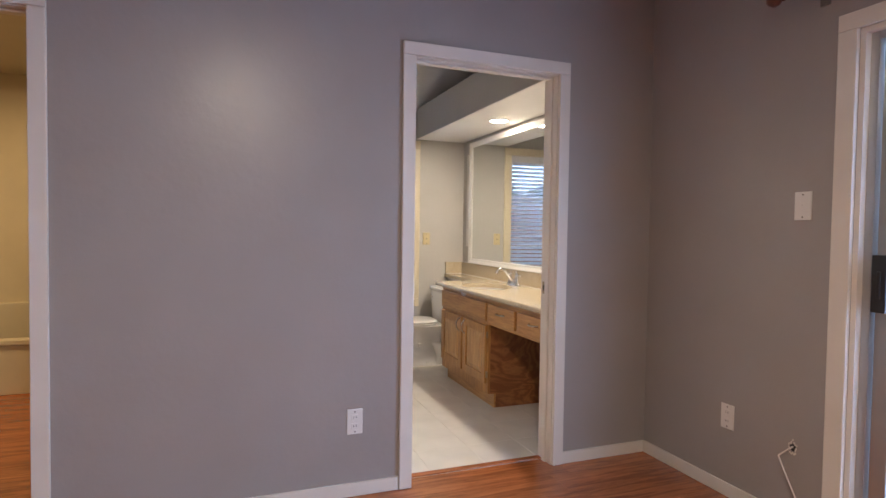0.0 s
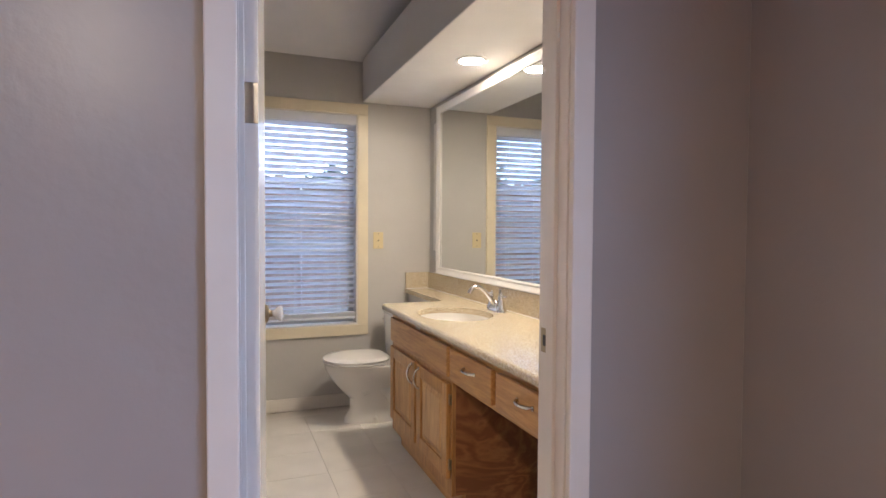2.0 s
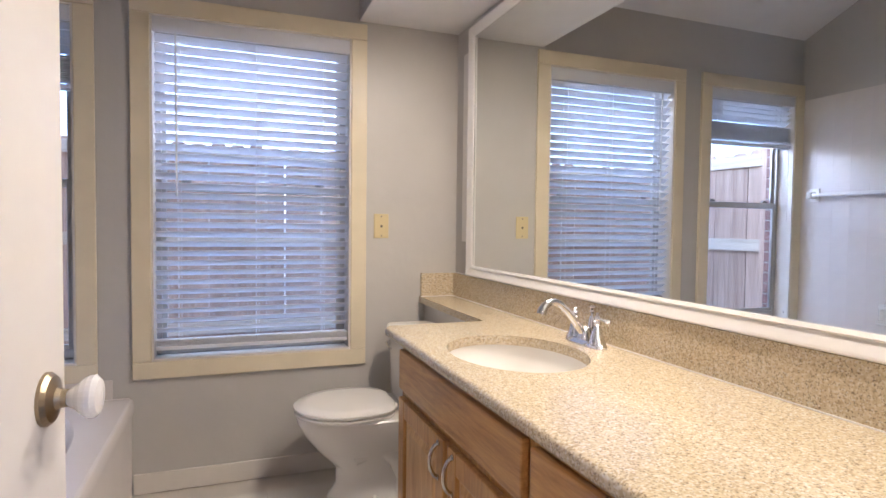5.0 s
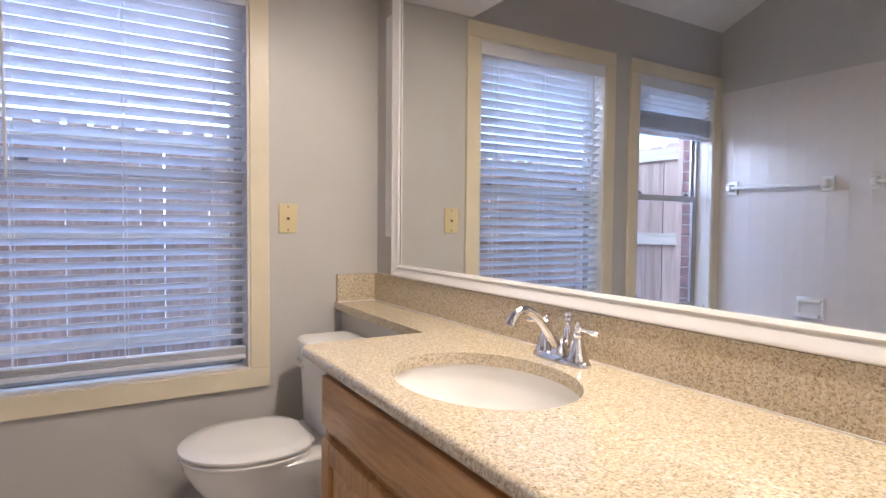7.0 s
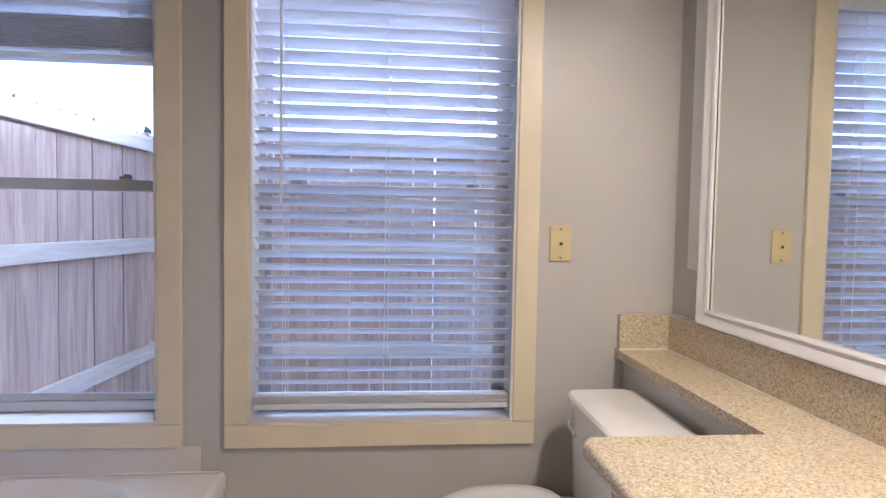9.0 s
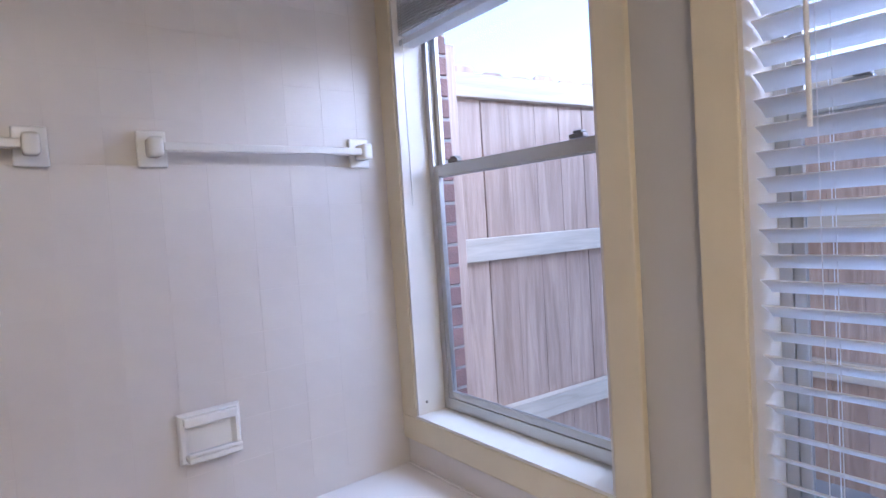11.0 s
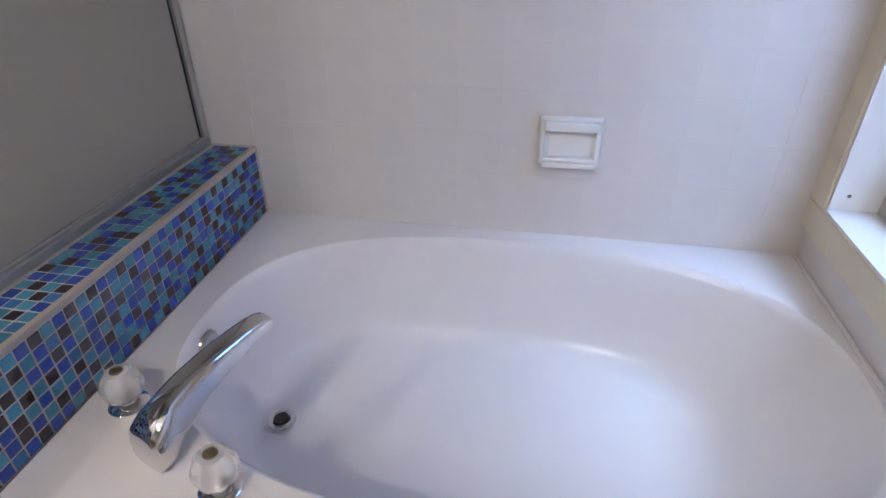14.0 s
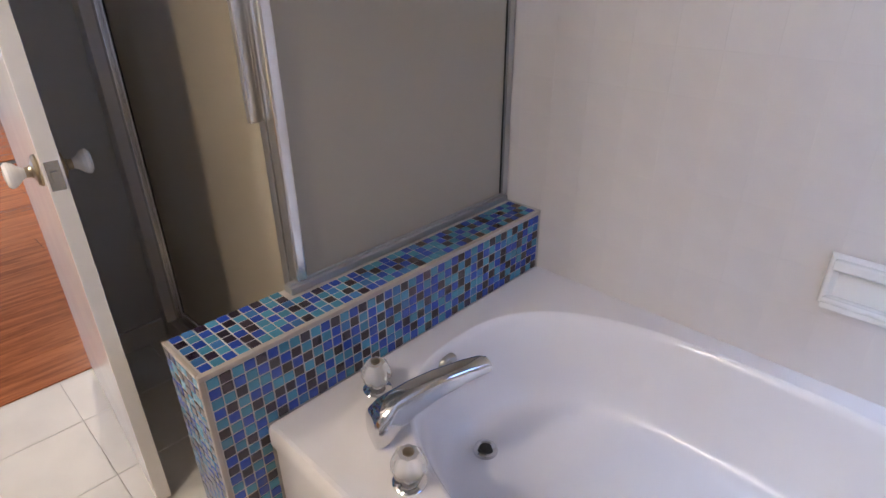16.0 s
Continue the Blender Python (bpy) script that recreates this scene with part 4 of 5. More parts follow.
def wall_plate(name, label, cat, origin, rot, mat, toggle=True, sockets=False, w=0.072, h=0.116):
    m = Matrix.Translation(origin) @ Matrix.Rotation(rot, 4, "Z")
    e = empty(name, *origin)
    tagged(e, label, cat)

    def put(bm):
        bmesh.ops.transform(bm, matrix=m, verts=bm.verts)
        return bm
    part("plate", put(boxes((-w / 2, w / 2, -0.006, -0.0003, -h / 2, h / 2), bevel=0.0025)), mat, e)
    if toggle:
        part("toggle", put(boxes((-0.006, 0.006, -0.0072, -0.006, -0.013, 0.013), (-0.004, 0.004, -0.017, -0.0072, -0.002, 0.006), bevel=0.001)), mat, e)
    if sockets:
        for dz in (-0.02, 0.02):
            part("socket", put(boxes((-0.016, 0.016, -0.0075, -0.006, dz - 0.013, dz + 0.013), bevel=0.0012)), mat, e)
            part("slots", put(boxes((-0.007, -0.005, -0.0079, -0.0076, dz - 0.004, dz + 0.005), (0.005, 0.007, -0.0079, -0.0076, dz - 0.004, dz + 0.005))), black_plastic, e)
    for dz in (-0.046, 0.046):
        bm = bmesh.new()
        lathe(bm, [(0.0038, -0.006), (0.0038, -0.0068), (0.0026, -0.0076)], (0, 0, dz), "y", 10)
        part("screw", put(bm), alum_dark, e)
    return e


jack = wall_plate("phone_jack", "ivory telephone jack plate on the grey bathroom wall", "phone jack", (-0.389, YN, 1.145), 0, ivory, False)
part("socket", boxes((-0.398, -0.380, YN - 0.0085, YN - 0.0062, 1.135, 1.154), bevel=0.001), ivory, jack)
part("socket_hole", boxes((-0.394, -0.384, YN - 0.0092, YN - 0.0086, 1.139, 1.149)), black_plastic, jack)
wall_plate("light_switch", "white toggle switch plate near the patio door", "light switch", (0, -0.905, 1.348), -math.pi / 2, white_plastic)
wall_plate("wall_outlet", "white duplex outlet beside the bathroom doorway", "outlet", (-1.652, 0, 0.345), 0, white_plastic, False, True)
wall_plate("wall_outlet", "white duplex outlet low on the grey bedroom wall", "outlet", (0, -0.567, 0.373), -math.pi / 2, white_plastic, False, True)

# cable from a hole in the east bedroom wall
cab = empty("tv_cable", -0.01, -0.895, 0.34)
tagged(cab, "loose pale cable hanging from a ragged wall hole", "cable")
bm = bmesh.new()
lathe(bm, [(0.015, -0.0003), (0.014, -0.002), (0.008, -0.0025)], (0, -0.895, 0.345), "x", 18)
part("hole", bm, black_plastic, cab)
bm = bmesh.new()
for i in range(16):
    a = 2 * math.pi * i / 16
    rr = 0.0155 + 0.003 * math.sin(5 * a)
    p = (-0.002, -0.895 + rr * math.cos(a), 0.345 + 1.7 * rr * math.sin(a))
    box(bm, p[0] - 0.002, p[0] + 0.0015, p[1] - 0.003, p[1] + 0.003, p[2] - 0.004, p[2] + 0.004, bevel=0.001, segments=1)
part("plaster_edge", bm, trim_white, cab)
bm = bmesh.new()
tube(bm, [(0.0, -0.895, 0.35), (-0.02, -0.8952, 0.345), (-0.026, -0.85, 0.30), (-0.02, -0.875, 0.24), (-0.03, -0.92, 0.18), (-0.05, -0.99, 0.10), (-0.09, -1.1, 0.03), (-0.15, -1.25, 0.007)], 0.0034, 8)
part("lead", bm, vinyl, cab, smooth=True)

# curtain rod over the patio door
cr = empty("curtain_rod", -0.09, -1.9, 2.23)
tagged(cr, "dark red-brown wooden curtain rod above the patio door", "curtain rod")
bm = bmesh.new()
tube(bm, [(-0.09, -0.86, 2.197), (-0.09, -3.1, 2.197)], 0.016, 14)
part("pole", bm, rod_wood, cr, smooth=True)
bm = bmesh.new()
lathe(bm, [(0.016, 0), (0.02, 0.006), (0.012, 0.012), (0.026, 0.03), (0.03, 0.05), (0.02, 0.07), (0.004, 0.078)], (-0.09, -0.86, 2.197), "y", 18)
part("finial", bm, rod_wood, cr, smooth=True)
for y in (-0.97, -3.0):
    part("bracket", boxes((-0.11, -0.0005, y - 0.008, y + 0.008, 2.168, 2.181), (-0.008, -0.0004, y - 0.02, y + 0.02, 2.13, 2.22), bevel=0.002), alum_dark, cr)

# tub
RIM = 0.41
tub = empty("bathtub", -1.95, 1.95, 0)
tagged(tub, "glossy white oval soaking tub beside the blue mosaic wall", "bathtub")
TX0, TX1, TY0, TY1 = XW + 0.004, -1.46, 1.251, YN - 0.004
CX, CY, AX, AY = -1.962, 1.985, 0.408, 0.66
bm = bmesh.new()
N = 96
rows = [(0, 0, 0, 0), (0.006, -0.004, 0.006, 0), (0.016, -0.02, 0.013, 0), (0.032, -0.08, 0.03, 0.01), (0.048, -0.15, 0.055, 0.028), (0.06, -0.21, 0.085, 0.045), (0.075, -0.25, 0.11, 0.056), (0.095, -0.272, 0.135, 0.06), (0.125, -0.282, 0.165, 0.06), (0.22, -0.285, 0.27, 0.05), (0.34, -0.288, 0.5, 0.02)]
rings = [oval(CX - 0.2 * sh, CY - sh, RIM + h, AX - a, AY - b, N, 2.5) for a, h, b, sh in rows]
made = [[bm.verts.new(p) for p in r] for r in rings]
for a, b in zip(made, made[1:]):
    for i in range(N):
        j = (i + 1) % N
        bm.faces.new((a[i], a[j], b[j], b[i]))
bm.faces.new(made[-1])
part("basin", bm, acrylic, tub, smooth=True)
bm = bmesh.new()
hole = oval(CX, CY, RIM, AX, AY, N, 2.5)
out = []
r = 0.05
for x, y, z in hole:
    dx, dy = x - CX, y - CY
    kx = ((TX1 - CX) if dx > 0 else (TX0 - CX)) / dx if abs(dx) > 1e-6 else 1e9
    ky = ((TY1 - CY) if dy > 0 else (TY0 - CY)) / dy if abs(dy) > 1e-6 else 1e9
    k = min(kx, ky)
    out.append([CX + dx * k, CY + dy * k, RIM])
# snap the nearest outline points to the corners
for cx, cy in ((TX0, TY0), (TX0, TY1), (TX1, TY0), (TX1, TY1)):
    i = min(range(N), key=lambda q: (out[q][0] - cx) ** 2 + (out[q][1] - cy) ** 2)
    out[i] = [cx, cy, RIM]
a = [bm.verts.new(p) for p in hole]
b = [bm.verts.new(p) for p in out]
for i in range(N):
    j = (i + 1) % N
    bm.faces.new((a[i], b[i], b[j], a[j]))
part("rim", bm, acrylic, tub, smooth=True)
bm = bmesh.new()
edge = [(TX1 - 0.001, RIM), (TX1 + 0.008, RIM - 0.003), (TX1 + 0.013, RIM - 0.012), (TX1 + 0.013, RIM - 0.055), (TX1 + 0.008, RIM - 0.06), (TX1 - 0.001, RIM - 0.06)]
loft(bm, [[(x, TY0, z) for x, z in edge], [(x, TY1, z) for x, z in edge]])
part("front_lip", bm, acrylic, tub, smooth=True)
part("apron", boxes((TX1 - 0.02, TX1 + 0.004, TY0, TY1, 0.0, RIM - 0.061)), acrylic, tub)
bm = bmesh.new()
for seg in ((TX0 + 0.009, TX1, TY1 - 0.012, TY1 - 0.001),):
    box(bm, *seg, RIM + 0.0005, RIM + 0.006, bevel=0.003, segments=3)
part("wall_flange", bm, acrylic, tub, smooth=True)
bm = bmesh.new()
lathe(bm, [(0.0, 0.001), (0.018, 0.001), (0.024, 0.005), (0.031, 0.004), (0.034, -0.004)], (-1.922, 1.470, 0.139))
part("drain_ring", bm, chrome, tub, smooth=True)
bm = bmesh.new()
lathe(bm, [(0.0, 0.0045), (0.017, 0.0045), (0.017, 0.002)], (-1.922, 1.470, 0.1395))
part("drain_hole", bm, black_plastic, tub)
bm = bmesh.new()
tilt = Matrix.Rotation(radians(-12), 3, "X")
lathe(bm, [(0.036, -0.004), (0.036, 0.004), (0.032, 0.010), (0.024, 0.012), (0.0, 0.0125)], (-1.905, 1.343, 0.36), "y", 28, tilt)
over = part("overflow_plate", bm, alum, tub, "chrome overflow plate", smooth=True)
for dz in (-0.017, 0.017):
    bm = bmesh.new()
    lathe(bm, [(0.0035, 0.0), (0.0035, 0.0145), (0.0, 0.0155)], (-1.905, 1.343 + dz * 0.2, 0.36 + dz), "y", 10, tilt)
    part("screw", bm, alum_dark, over)

# tub faucet on the corner of the deck, pointing into the tub
tf = empty("tub_faucet", -1.6, 1.44, RIM)
tagged(tf, "chrome tub spout with two clear crystal knobs", "faucet")
P0, P1 = Vector((-1.574, 1.448, RIM)), Vector((-1.822, 1.540, RIM))
dv = (P1 - P0).normalized()
sv2 = Vector((-dv.y, dv.x, 0))
bm = bmesh.new()
rings = []
for u, w, z0, z1 in ((0.0, 0.034, 0.0, 0.056), (0.02, 0.038, 0.0, 0.072), (0.10, 0.038, 0.0, 0.09), (0.20, 0.0265, 0.018, 0.108), (0.35, 0.0255, 0.046, 0.119), (0.55, 0.024, 0.07, 0.127), (0.8, 0.022, 0.088, 0.13), (0.97, 0.02, 0.094, 0.128), (1.03, 0.018, 0.097, 0.122)):
    c = P0.lerp(P1, u)
    mid = (z0 + z1) / 2
    hh = (z1 - z0) / 2
    ring = []
    for i in range(20):
        a = 2 * math.pi * i / 20
        cc, ss = math.cos(a), math.sin(a)
        ring.append(c + sv2 * (w * math.copysign(abs(cc) ** 0.55, cc)) + Vector((0, 0, mid + hh * math.copysign(abs(ss) ** 0.55, ss))))
    rings.append(ring)
loft(bm, rings)
part("spout", bm, chrome, tf, smooth=True)
for kx, ky in ((-1.560, 1.578), (-1.688, 1.330)):
    bm = bmesh.new()
    lathe(bm, [(0.034, 0.0), (0.034, 0.003), (0.028, 0.008), (0.016, 0.011), (0.014, 0.02)], (kx, ky, RIM))
    k = part("knob_base", bm, chrome, tf, smooth=True)
    bm = bmesh.new()
    rings = []
    for h, rr in ((0.018, 0.018), (0.025, 0.028), (0.037, 0.034), (0.053, 0.034), (0.068, 0.029), (0.078, 0.02)):
        rings.append([(kx + (rr * (1 + 0.045 * math.cos(8 * a))) * math.cos(a), ky + (rr * (1 + 0.045 * math.cos(8 * a))) * math.sin(a), RIM + h) for a in (2 * math.pi * i / 48 for i in range(48))])
    loft(bm, rings)
    part("crystal_knob", bm, crystal, tf, "clear fluted acrylic knob", smooth=True)
    bm = bmesh.new()
    lathe(bm, [(0.011, 0.0785), (0.011, 0.081), (0.007, 0.082)], (kx, ky, RIM))
    part("knob_cap", bm, brass_aged, tf)

# soap dish and towel bars on the west wall
sd2 = empty("soap_dish", XW + 0.01, 2.08, 0.67)
tagged(sd2, "white ceramic soap dish set in the tiled wall", "soap dish")
bm = bmesh.new()
y0, y1, z0, z1 = 2.005, 2.155, 0.61, 0.735
sec = lambda x, k: [(x, y0 + k, z0 + k), (x, y1 - k, z0 + k), (x, y1 - k, z1 - k), (x, y0 + k, z1 - k)]
X = XW + 0.007
loft(bm, [sec(X, 0), sec(X + 0.008, 0.002), sec(X + 0.012, 0.006), sec(X + 0.012, 0.014), sec(X + 0.008, 0.018), sec(X + 0.001, 0.024)], False, True)
part("dish", bm, porcelain, sd2, smooth=True)
part("lip", boxes((X + 0.002, X + 0.05, y0 + 0.012, y1 - 0.012, z0 + 0.012, z0 + 0.026), (X + 0.038, X + 0.05, y0 + 0.012, y1 - 0.012, z0 + 0.026, z0 + 0.036),
                  (X + 0.002, X + 0.03, y0 + 0.012, y1 - 0.012, z1 - 0.03, z1 - 0.008), bevel=0.004, segments=3), porcelain, sd2, smooth=True)
for ya, yb in ((1.225, 1.775), (2.005, 2.555)):
    tb = empty("towel_bar", XW + 0.04, (ya + yb) / 2, 1.365)
    tagged(tb, "white ceramic towel bar on the tiled wall", "towel bar")
    for y in (ya, yb):
        plate = part("end_plate", boxes((XW + 0.0072, XW + 0.02, y - 0.032, y + 0.032, 1.328, 1.413), bevel=0.005, segments=3), porcelain, tb, smooth=True)
        part("post", boxes((XW + 0.0185, XW + 0.075, y - 0.016, y + 0.016, 1.348, 1.393), bevel=0.01, segments=3), porcelain, plate, smooth=True)
    part("bar", boxes((XW + 0.048, XW + 0.067, ya + 0.0165, yb - 0.0165, 1.361, 1.380), bevel=0.003), vinyl, tb)

sc = tagged(empty("screw", W1[0] + 0.01, YN + 0.02, 0.612), "small steel screw in the white window lining", "screw")
bm = bmesh.new()
lathe(bm, [(0.0, 0.003), (0.003, 0.0028), (0.0045, 0.0)], (W1[0] + 0.0085, YN + 0.02, 0.612), "x", 10)
part("screw_head", bm, alum_dark, sc)

# shower enclosure behind the mosaic wall
SX = -1.655
structure("shower_curb", boxes((SX - 0.045, SX + 0.045, YS + 0.001, 1.078, 0.0, 0.085), bevel=0.006), wall_tile)
structure("shower_floor", boxes((XW + 0.001, SX - 0.046, YS + 0.001, 1.078, 0.0, 0.03)), acrylic)
structure("shower_jamb_wall", boxes((SX - 0.03, SX + 0.055, YS + 0.0005, YS + 0.06, 0.086, 2.0), bevel=0.002), wall_tile)
structure("shower_lining", boxes((XW + 0.001, SX - 0.031, YS + 0.0005, YS + 0.01, 0.031, 2.0), (XW + 0.0003, XW + 0.007, YS + 0.011, 1.06, 0.031, 2.0)), wall_tile)
se = empty("shower_enclosure", SX, 0.7, 0.085)
tagged(se, "aluminium-framed obscure-glass shower on a blue mosaic half wall", "shower enclosure")
SY = 1.105
KT = 0.605
part("sill_track", boxes((XW + 0.008, SX + 0.035, SY - 0.016, SY + 0.016, KT, KT + 0.018), (XW + 0.008, SX + 0.035, SY - 0.006, SY + 0.006, KT + 0.018, KT + 0.026), bevel=0.002), alum, se)
part("wall_channel", boxes((XW + 0.008, XW + 0.03, SY - 0.014, SY + 0.014, KT + 0.0265, 1.88), bevel=0.002), alum, se)
part("corner_post", boxes((SX - 0.012, SX + 0.016, SY - 0.018, SY + 0.018, KT + 0.0265, 1.90), bevel=0.006), alum_bright, se)
part("head_rail", boxes((XW + 0.031, SX - 0.016, SY - 0.015, SY + 0.015, 1.86, 1.90), (SX - 0.015, SX + 0.02, YS + 0.03, SY - 0.019, 1.86, 1.90), bevel=0.003), alum, se)
p = part("fixed_pane", boxes((XW + 0.03, SX - 0.016, SY - 0.003, SY + 0.003, KT + 0.027, 1.859)), shower_glass, se, "grey obscure glass pane")
part("gasket", boxes((XW + 0.031, XW + 0.036, SY + 0.0035, SY + 0.006, KT + 0.03, 1.859)), dark_gap, se)
part("door_sill", boxes((SX - 0.015, SX + 0.02, YS + 0.03, 1.075, 0.0855, 0.10), bevel=0.002), alum, se)
part("hinge_post", boxes((SX - 0.016, SX + 0.022, YS + 0.0605, YS + 0.088, 0.1005, 1.859), bevel=0.003), alum_bright, se)
dl = part("shower_door", boxes((SX - 0.011, SX + 0.011, YS + 0.091, YS + 0.112, 0.11, 1.85), (SX - 0.011, SX + 0.011, 1.045, 1.072, 0.11, 1.85),
                               (SX - 0.011, SX + 0.011, YS + 0.112, 1.045, 1.825, 1.85), (SX - 0.011, SX + 0.011, YS + 0.112, 1.045, 0.11, 0.14), bevel=0.003), alum_bright, se)
part("door_pane", boxes((SX - 0.003, SX + 0.003, YS + 0.112, 1.045, 0.14, 1.825)), shower_glass, dl)
part("door_gasket", boxes((SX + 0.0035, SX + 0.008, YS + 0.113, YS + 0.118, 0.14, 1.825)), dark_gap, dl)
part("door_pull", boxes((SX + 0.0115, SX + 0.04, 1.05, 1.066, 1.0, 1.24), bevel=0.004), alum_bright, dl, "aluminium pull handle")

# mosaic half wall
KX0, KX1, KY0, KY1 = XW + 0.002, -1.335, 1.08, 1.248
kw = empty("mosaic_half_wall", -1.88, 1.164, 0)
tagged(kw, "half wall clad in glossy blue and black glass mosaic", "half wall")
part("core", boxes((KX0, KX1 - 0.0024, KY0, KY1 - 0.0024, 0.0, KT - 0.0024)), mosaic_grout, kw)
trim_edge = material("mosaic_edge_trim", (0.38, 0.335, 0.28), 0.4, bump=0.1)
part("edge_trim", boxes((KX0, KX1, KY1 - 0.012, KY1 + 0.001, KT - 0.010, KT + 0.0015), (KX1 - 0.010, KX1 + 0.001, KY1 - 0.010, KY1 + 0.001, 0.0, KT - 0.0105),
                        (KX1 - 0.008, KX1 + 0.001, KY0, KY1 - 0.0125, KT - 0.008, KT + 0.0015), bevel=0.002), trim_edge, kw, "pale metal edge strip")

# hall bathroom seen through the other doorway
ht = empty("hall_bathtub", -3.6, 2.8, 0)
tagged(ht, "cream bathtub with a plain apron in the warmly lit hall bathroom", "bathtub")
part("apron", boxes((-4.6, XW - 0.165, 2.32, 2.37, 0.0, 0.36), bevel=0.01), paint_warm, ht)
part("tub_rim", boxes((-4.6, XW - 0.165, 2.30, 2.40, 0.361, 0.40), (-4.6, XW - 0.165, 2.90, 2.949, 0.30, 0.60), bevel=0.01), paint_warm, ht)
hs = empty("shower_fitting", -3.0, 2.9, 1.95)
tagged(hs, "small metal shower head on its arm above the hall bathtub", "shower head")
bm = bmesh.new()
tube(bm, [(XW - 0.161, 2.75, 2.0), (XW - 0.3, 2.75, 2.02), (XW - 0.38, 2.75, 1.97)], 0.012, 10)
part("arm", bm, nickel, hs, smooth=True)
bm = bmesh.new()
lathe(bm, [(0.015, 0.03), (0.02, 0.0), (0.045, -0.04), (0.047, -0.05)], (XW - 0.40, 2.75, 1.96), "z", 18)
part("head", bm, nickel, hs, smooth=True)

# ceiling fan light in the bedroom, above the walker
fl = empty("ceiling_fan_light", -2.1, -2.6, 2.45)
tagged(fl, "lit glass bowl light hanging from the bedroom ceiling", "ceiling light")
bm = bmesh.new()
lathe(bm, [(0.012, 2.5), (0.012, 2.9)], (-2.1, -2.6, 0), "z", 12)
lathe(bm, [(0.10, 2.42), (0.11, 2.44), (0.10, 2.5), (0.03, 2.52)], (-2.1, -2.6, 0), "z", 28)
part("stem", bm, alum_dark, fl, smooth=True)
bm = bmesh.new()
lathe(bm, [(0.02, 2.37), (0.07, 2.385), (0.095, 2.4), (0.10, 2.419)], (-2.1, -2.6, 0), "z", 28)
part("glass_bowl", bm, glow("bowl_glow", (1.0, 0.8, 0.55), 10), fl, smooth=True)


# pieces of the floors and walls, last
def shared(name, sx, sy, sz, mat, bevel=0.0015):
    bm = boxes((-sx / 2, sx / 2, -sy / 2, sy / 2, -sz / 2, sz / 2), bevel=bevel, segments=1)
    bmesh.ops.recalc_face_normals(bm, faces=bm.faces)
    me = bpy.data.meshes.new(name)
    bm.to_mesh(me)
    bm.free()
    me.materials.append(mat)
    return me


def piece(name, me, parent, x, y, z, rot=(0, 0, 0)):
    ob = new(name, me)
    ob.parent = parent
    ob.matrix_parent_inverse = parent.matrix_world.inverted()
    ob.location, ob.rotation_euler = (x, y, z), rot
    return ob


# mosaic tiles
PT, TS = 0.0262, 0.0232
TILE_SIZE = {"n": (TS, 0.005, TS), "t": (TS, TS, 0.005), "e": (0.005, TS, TS)}
tiles = {(side, k): shared("mosaic_tile", *size, mosaics[k], 0.0012) for side, size in TILE_SIZE.items() for k in range(4)}
rng = random.Random(3)
colour_at = {}


def pick_colour(side, i, j):
    """A colour for the tile in column i and row j, mostly unlike its neighbours."""
    near = {colour_at.get((side, i - 1, j)), colour_at.get((side, i, j - 1))}
    for _ in range(3):
        k = rng.choices(range(4), (0.38, 0.32, 0.04, 0.26))[0]
        if k not in near:
            break
    colour_at[(side, i, j)] = k
    return k


spots = []
col = 0
x = KX1 - 0.012 - PT / 2
while x > KX0 + PT / 2:
    rows = 22 if x > TX1 + 0.015 else 7
    for k in range(rows):
        z = KT - 0.0125 - PT / 2 - PT * k
        if z > 0.01:
            spots.append(("n", (x, KY1 - 0.0035, z), pick_colour("n", col, k)))
    for k in range(6):
        y = KY1 - 0.0145 - PT / 2 - PT * k
        if (k < 5 and not (y < SY + 0.02 + TS / 2 and x < SX + 0.04)) or (k == 5 and x > SX + 0.05):
            spots.append(("t", (x, y, KT - 0.0035), pick_colour("t", col, k)))
    x -= PT
    col += 1
for k in range(22):
    z = KT - 0.0105 - PT / 2 - PT * k
    for j in range(6):
        if z > 0.01:
            spots.append(("e", (KX1 - 0.0035, KY1 - 0.0125 - PT / 2 - PT * j, z), pick_colour("e", j, k)))
spots.sort(key=lambda s: (Vector(s[1]) - Vector((-1.45, 1.3, 0.62))).length)
for side, p, k in spots[:300]:
    q = [c + rng.uniform(-0.0004, 0.0004) for c in p]
    piece("mosaic_tile", tiles[(side, k)], kw, *q, (rng.uniform(-.02, .02), rng.uniform(-.02, .02), rng.uniform(-.02, .02)))
verts, faces, which = [], [], []
for side, p, colour in spots[300:]:
    hx, hy, hz = [(0.0025 if side == a else TS / 2) for a in ("e", "n", "t")]
    b0 = len(verts)
    c = [v + rng.uniform(-0.0004, 0.0004) for v in p]
    for i in (-1, 1):
        for j in (-1, 1):
            for k in (-1, 1):
                verts.append((c[0] + i * hx, c[1] + j * hy, c[2] + k * hz))
    faces += [tuple(b0 + q for q in f) for f in ((0, 1, 3, 2), (4, 6, 7, 5), (0, 4, 5, 1), (2, 3, 7, 6), (0, 2, 6, 4), (1, 5, 7, 3))]
    which += [colour] * 6
me = bpy.data.meshes.new("far_mosaic_tiles")
me.from_pydata(verts, [], faces)
for m in mosaics:
    me.materials.append(m)
for face, k in zip(me.polygons, which):
    face.material_index = k
ob = new("far_mosaic_tiles", me)
ob.parent = kw
ob.matrix_parent_inverse = kw.matrix_world.inverted()
tagged(ob, kind="stuff")

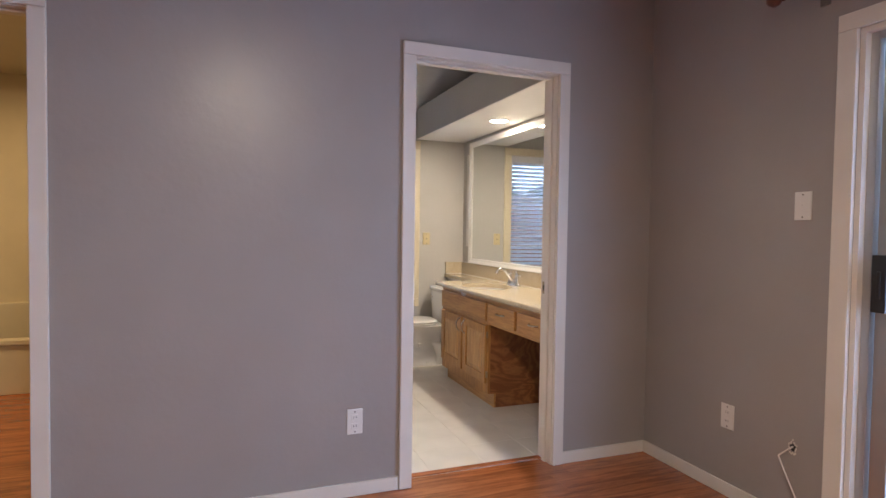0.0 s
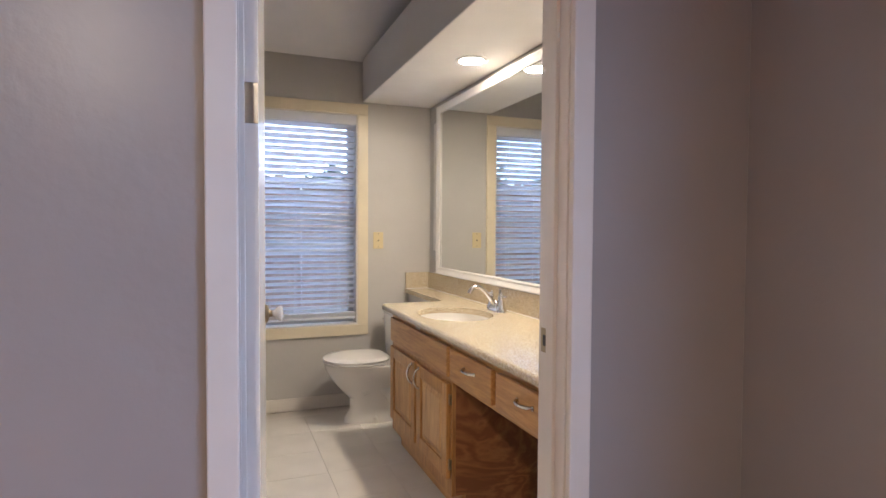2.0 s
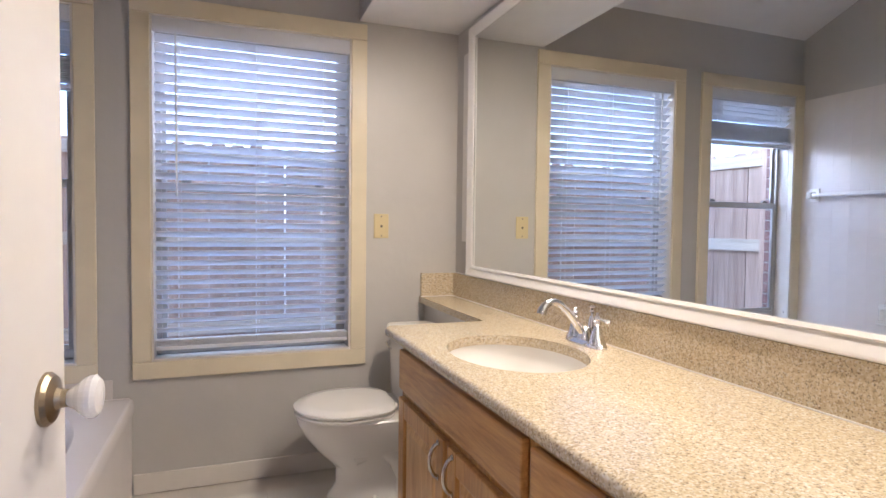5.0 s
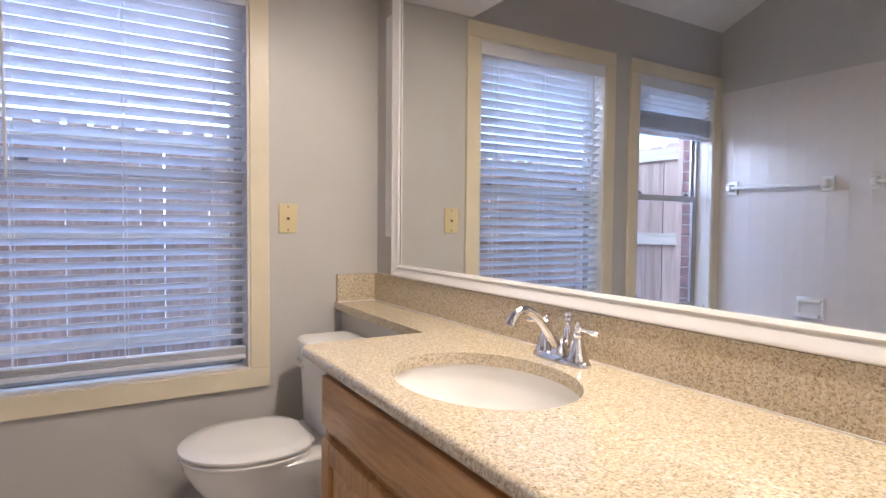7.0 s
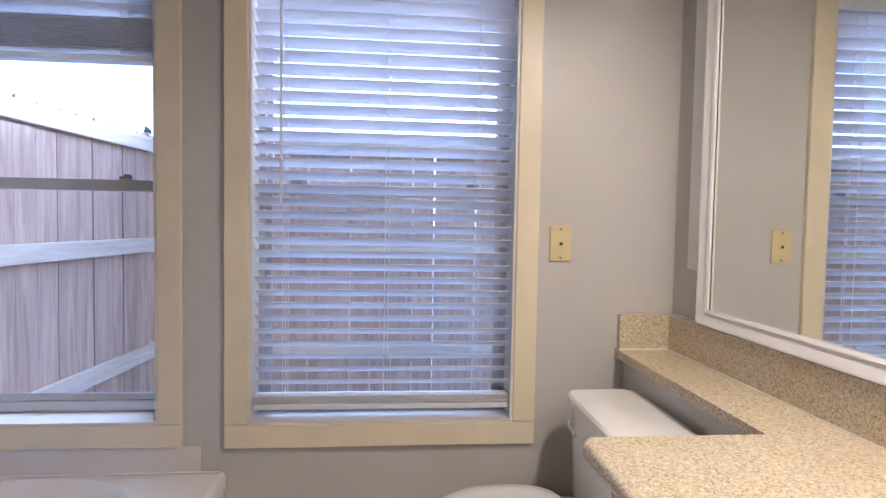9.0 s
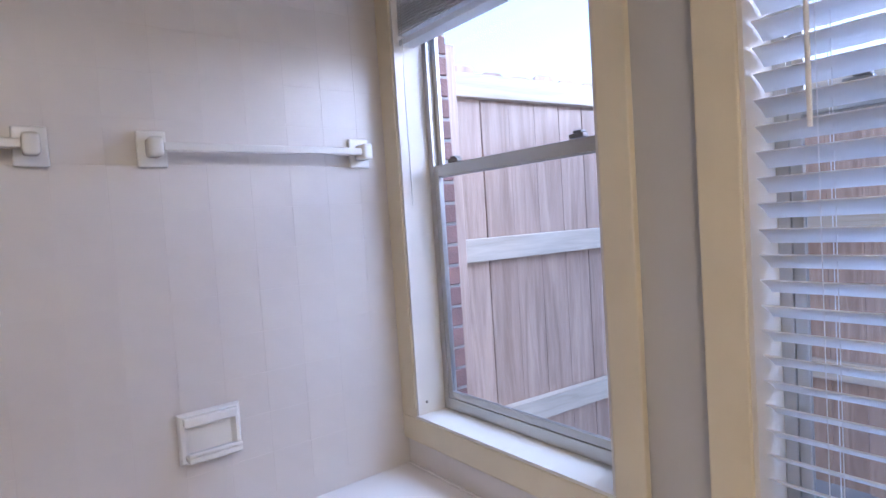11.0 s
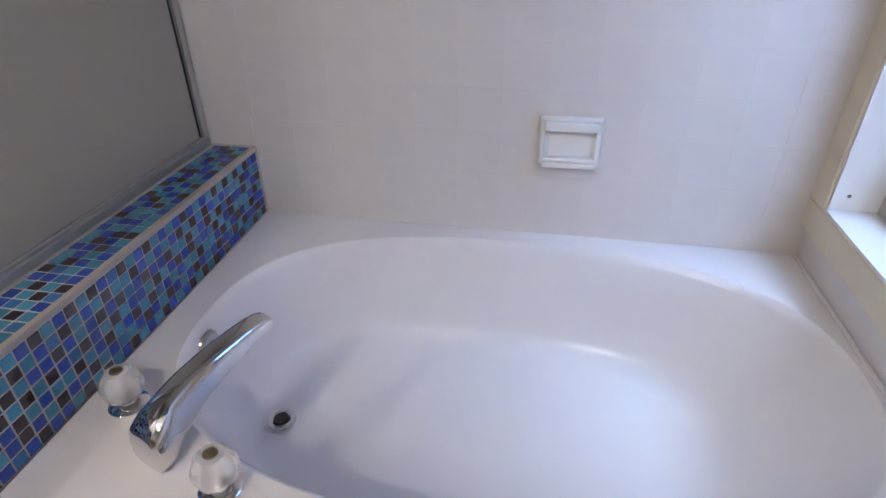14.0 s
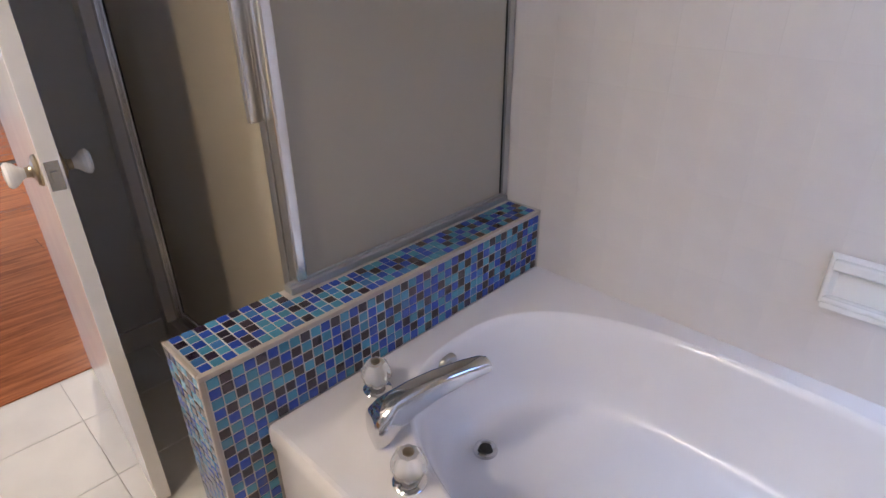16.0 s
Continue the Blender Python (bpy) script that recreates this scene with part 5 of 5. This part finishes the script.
# wall tiles round the tub
GT = 0.1085
surround = structure("tile_backing", boxes((XW + 0.0002, XW + 0.003, KY1 + 0.002, YN - 0.001, RIM - 0.005, 1.985), (XW + 0.0002, XW + 0.003, KY0 - 0.01, KY1 + 0.0015, KT + 0.002, 1.985)), wall_tile)
tile_w = shared("wall_tile", 0.002, GT - 0.0005, GT - 0.0005, wall_tile, 0.0003)
rows, y = 15, YN - GT / 2 - 0.001
while y > KY1 - 0.15:
    for k in range(rows):
        z = 1.985 - GT / 2 - GT * k
        low = RIM - 0.04 if y > KY1 else KT + 0.03
        if z - GT / 2 > low:
            piece("wall_tile", tile_w, surround, XW + 0.00245, y, z)
    y -= GT

structure("tub_surround", boxes((XW + 0.007, -1.525, YN - 0.004, YN - 0.0003, RIM + 0.001, 0.493)), wall_tile)
# bathroom floor tiles
bf = structure("floor_bathroom", boxes((XW, -0.001, YS - 0.03, YN - 0.001, -0.0115, -0.004)), floor_grout)
ft = shared("floor_tile", 0.3034, 0.3034, 0.004, floor_tile, 0.0008)
for i in range(8):
    for j in range(9):
        fx, fy = -0.16 - 0.3048 * i, 0.235 + 0.3048 * j
        if fx < XW or fy > YN:
            continue
        piece("floor_tile", ft, bf, fx, fy, -0.002)

# laminate planks
lf = structure("floor_bedroom", boxes((-5.2, -0.001, -5.2, 0.084, -0.0115, -0.009), (-5.2, XW - 0.161, 0.085, 3.1, -0.0115, -0.009)), dark_gap)
rng = random.Random(11)
pl = shared("plank", 1.215, 0.1925, 0.008, laminate, 0.0006)
j = 0
y = -0.0165 + 0.004
yy = 0.084 - 0.0965
while yy > -2.9:
    xx = 0.55 - rng.uniform(0, 1.1)
    while xx > -4.9:
        if xx - 0.6 < -0.06:
            x1, x0 = min(xx + 0.6075, -0.002), xx - 0.6075
            if x1 == xx + 0.6075:
                piece("plank", pl, lf, xx, yy, -0.004)
            else:
                part("plank", boxes((x0, x1, yy - 0.09625, yy + 0.09625, -0.008, 0.0), bevel=0.0006, segments=1), laminate, lf)
        xx -= 1.2165
    yy -= 0.194
for k in range(12):
    part("plank", boxes((-3.8, XW - 0.163, 0.2805 + 0.194 * k - 0.194, 0.2805 + 0.194 * k - 0.0015, -0.008, 0.0), bevel=0.0006, segments=1), laminate, lf)
part("far_planks", boxes((-5.2, -0.002, -5.19, -2.95, -0.008, 0.0)), laminate, lf)
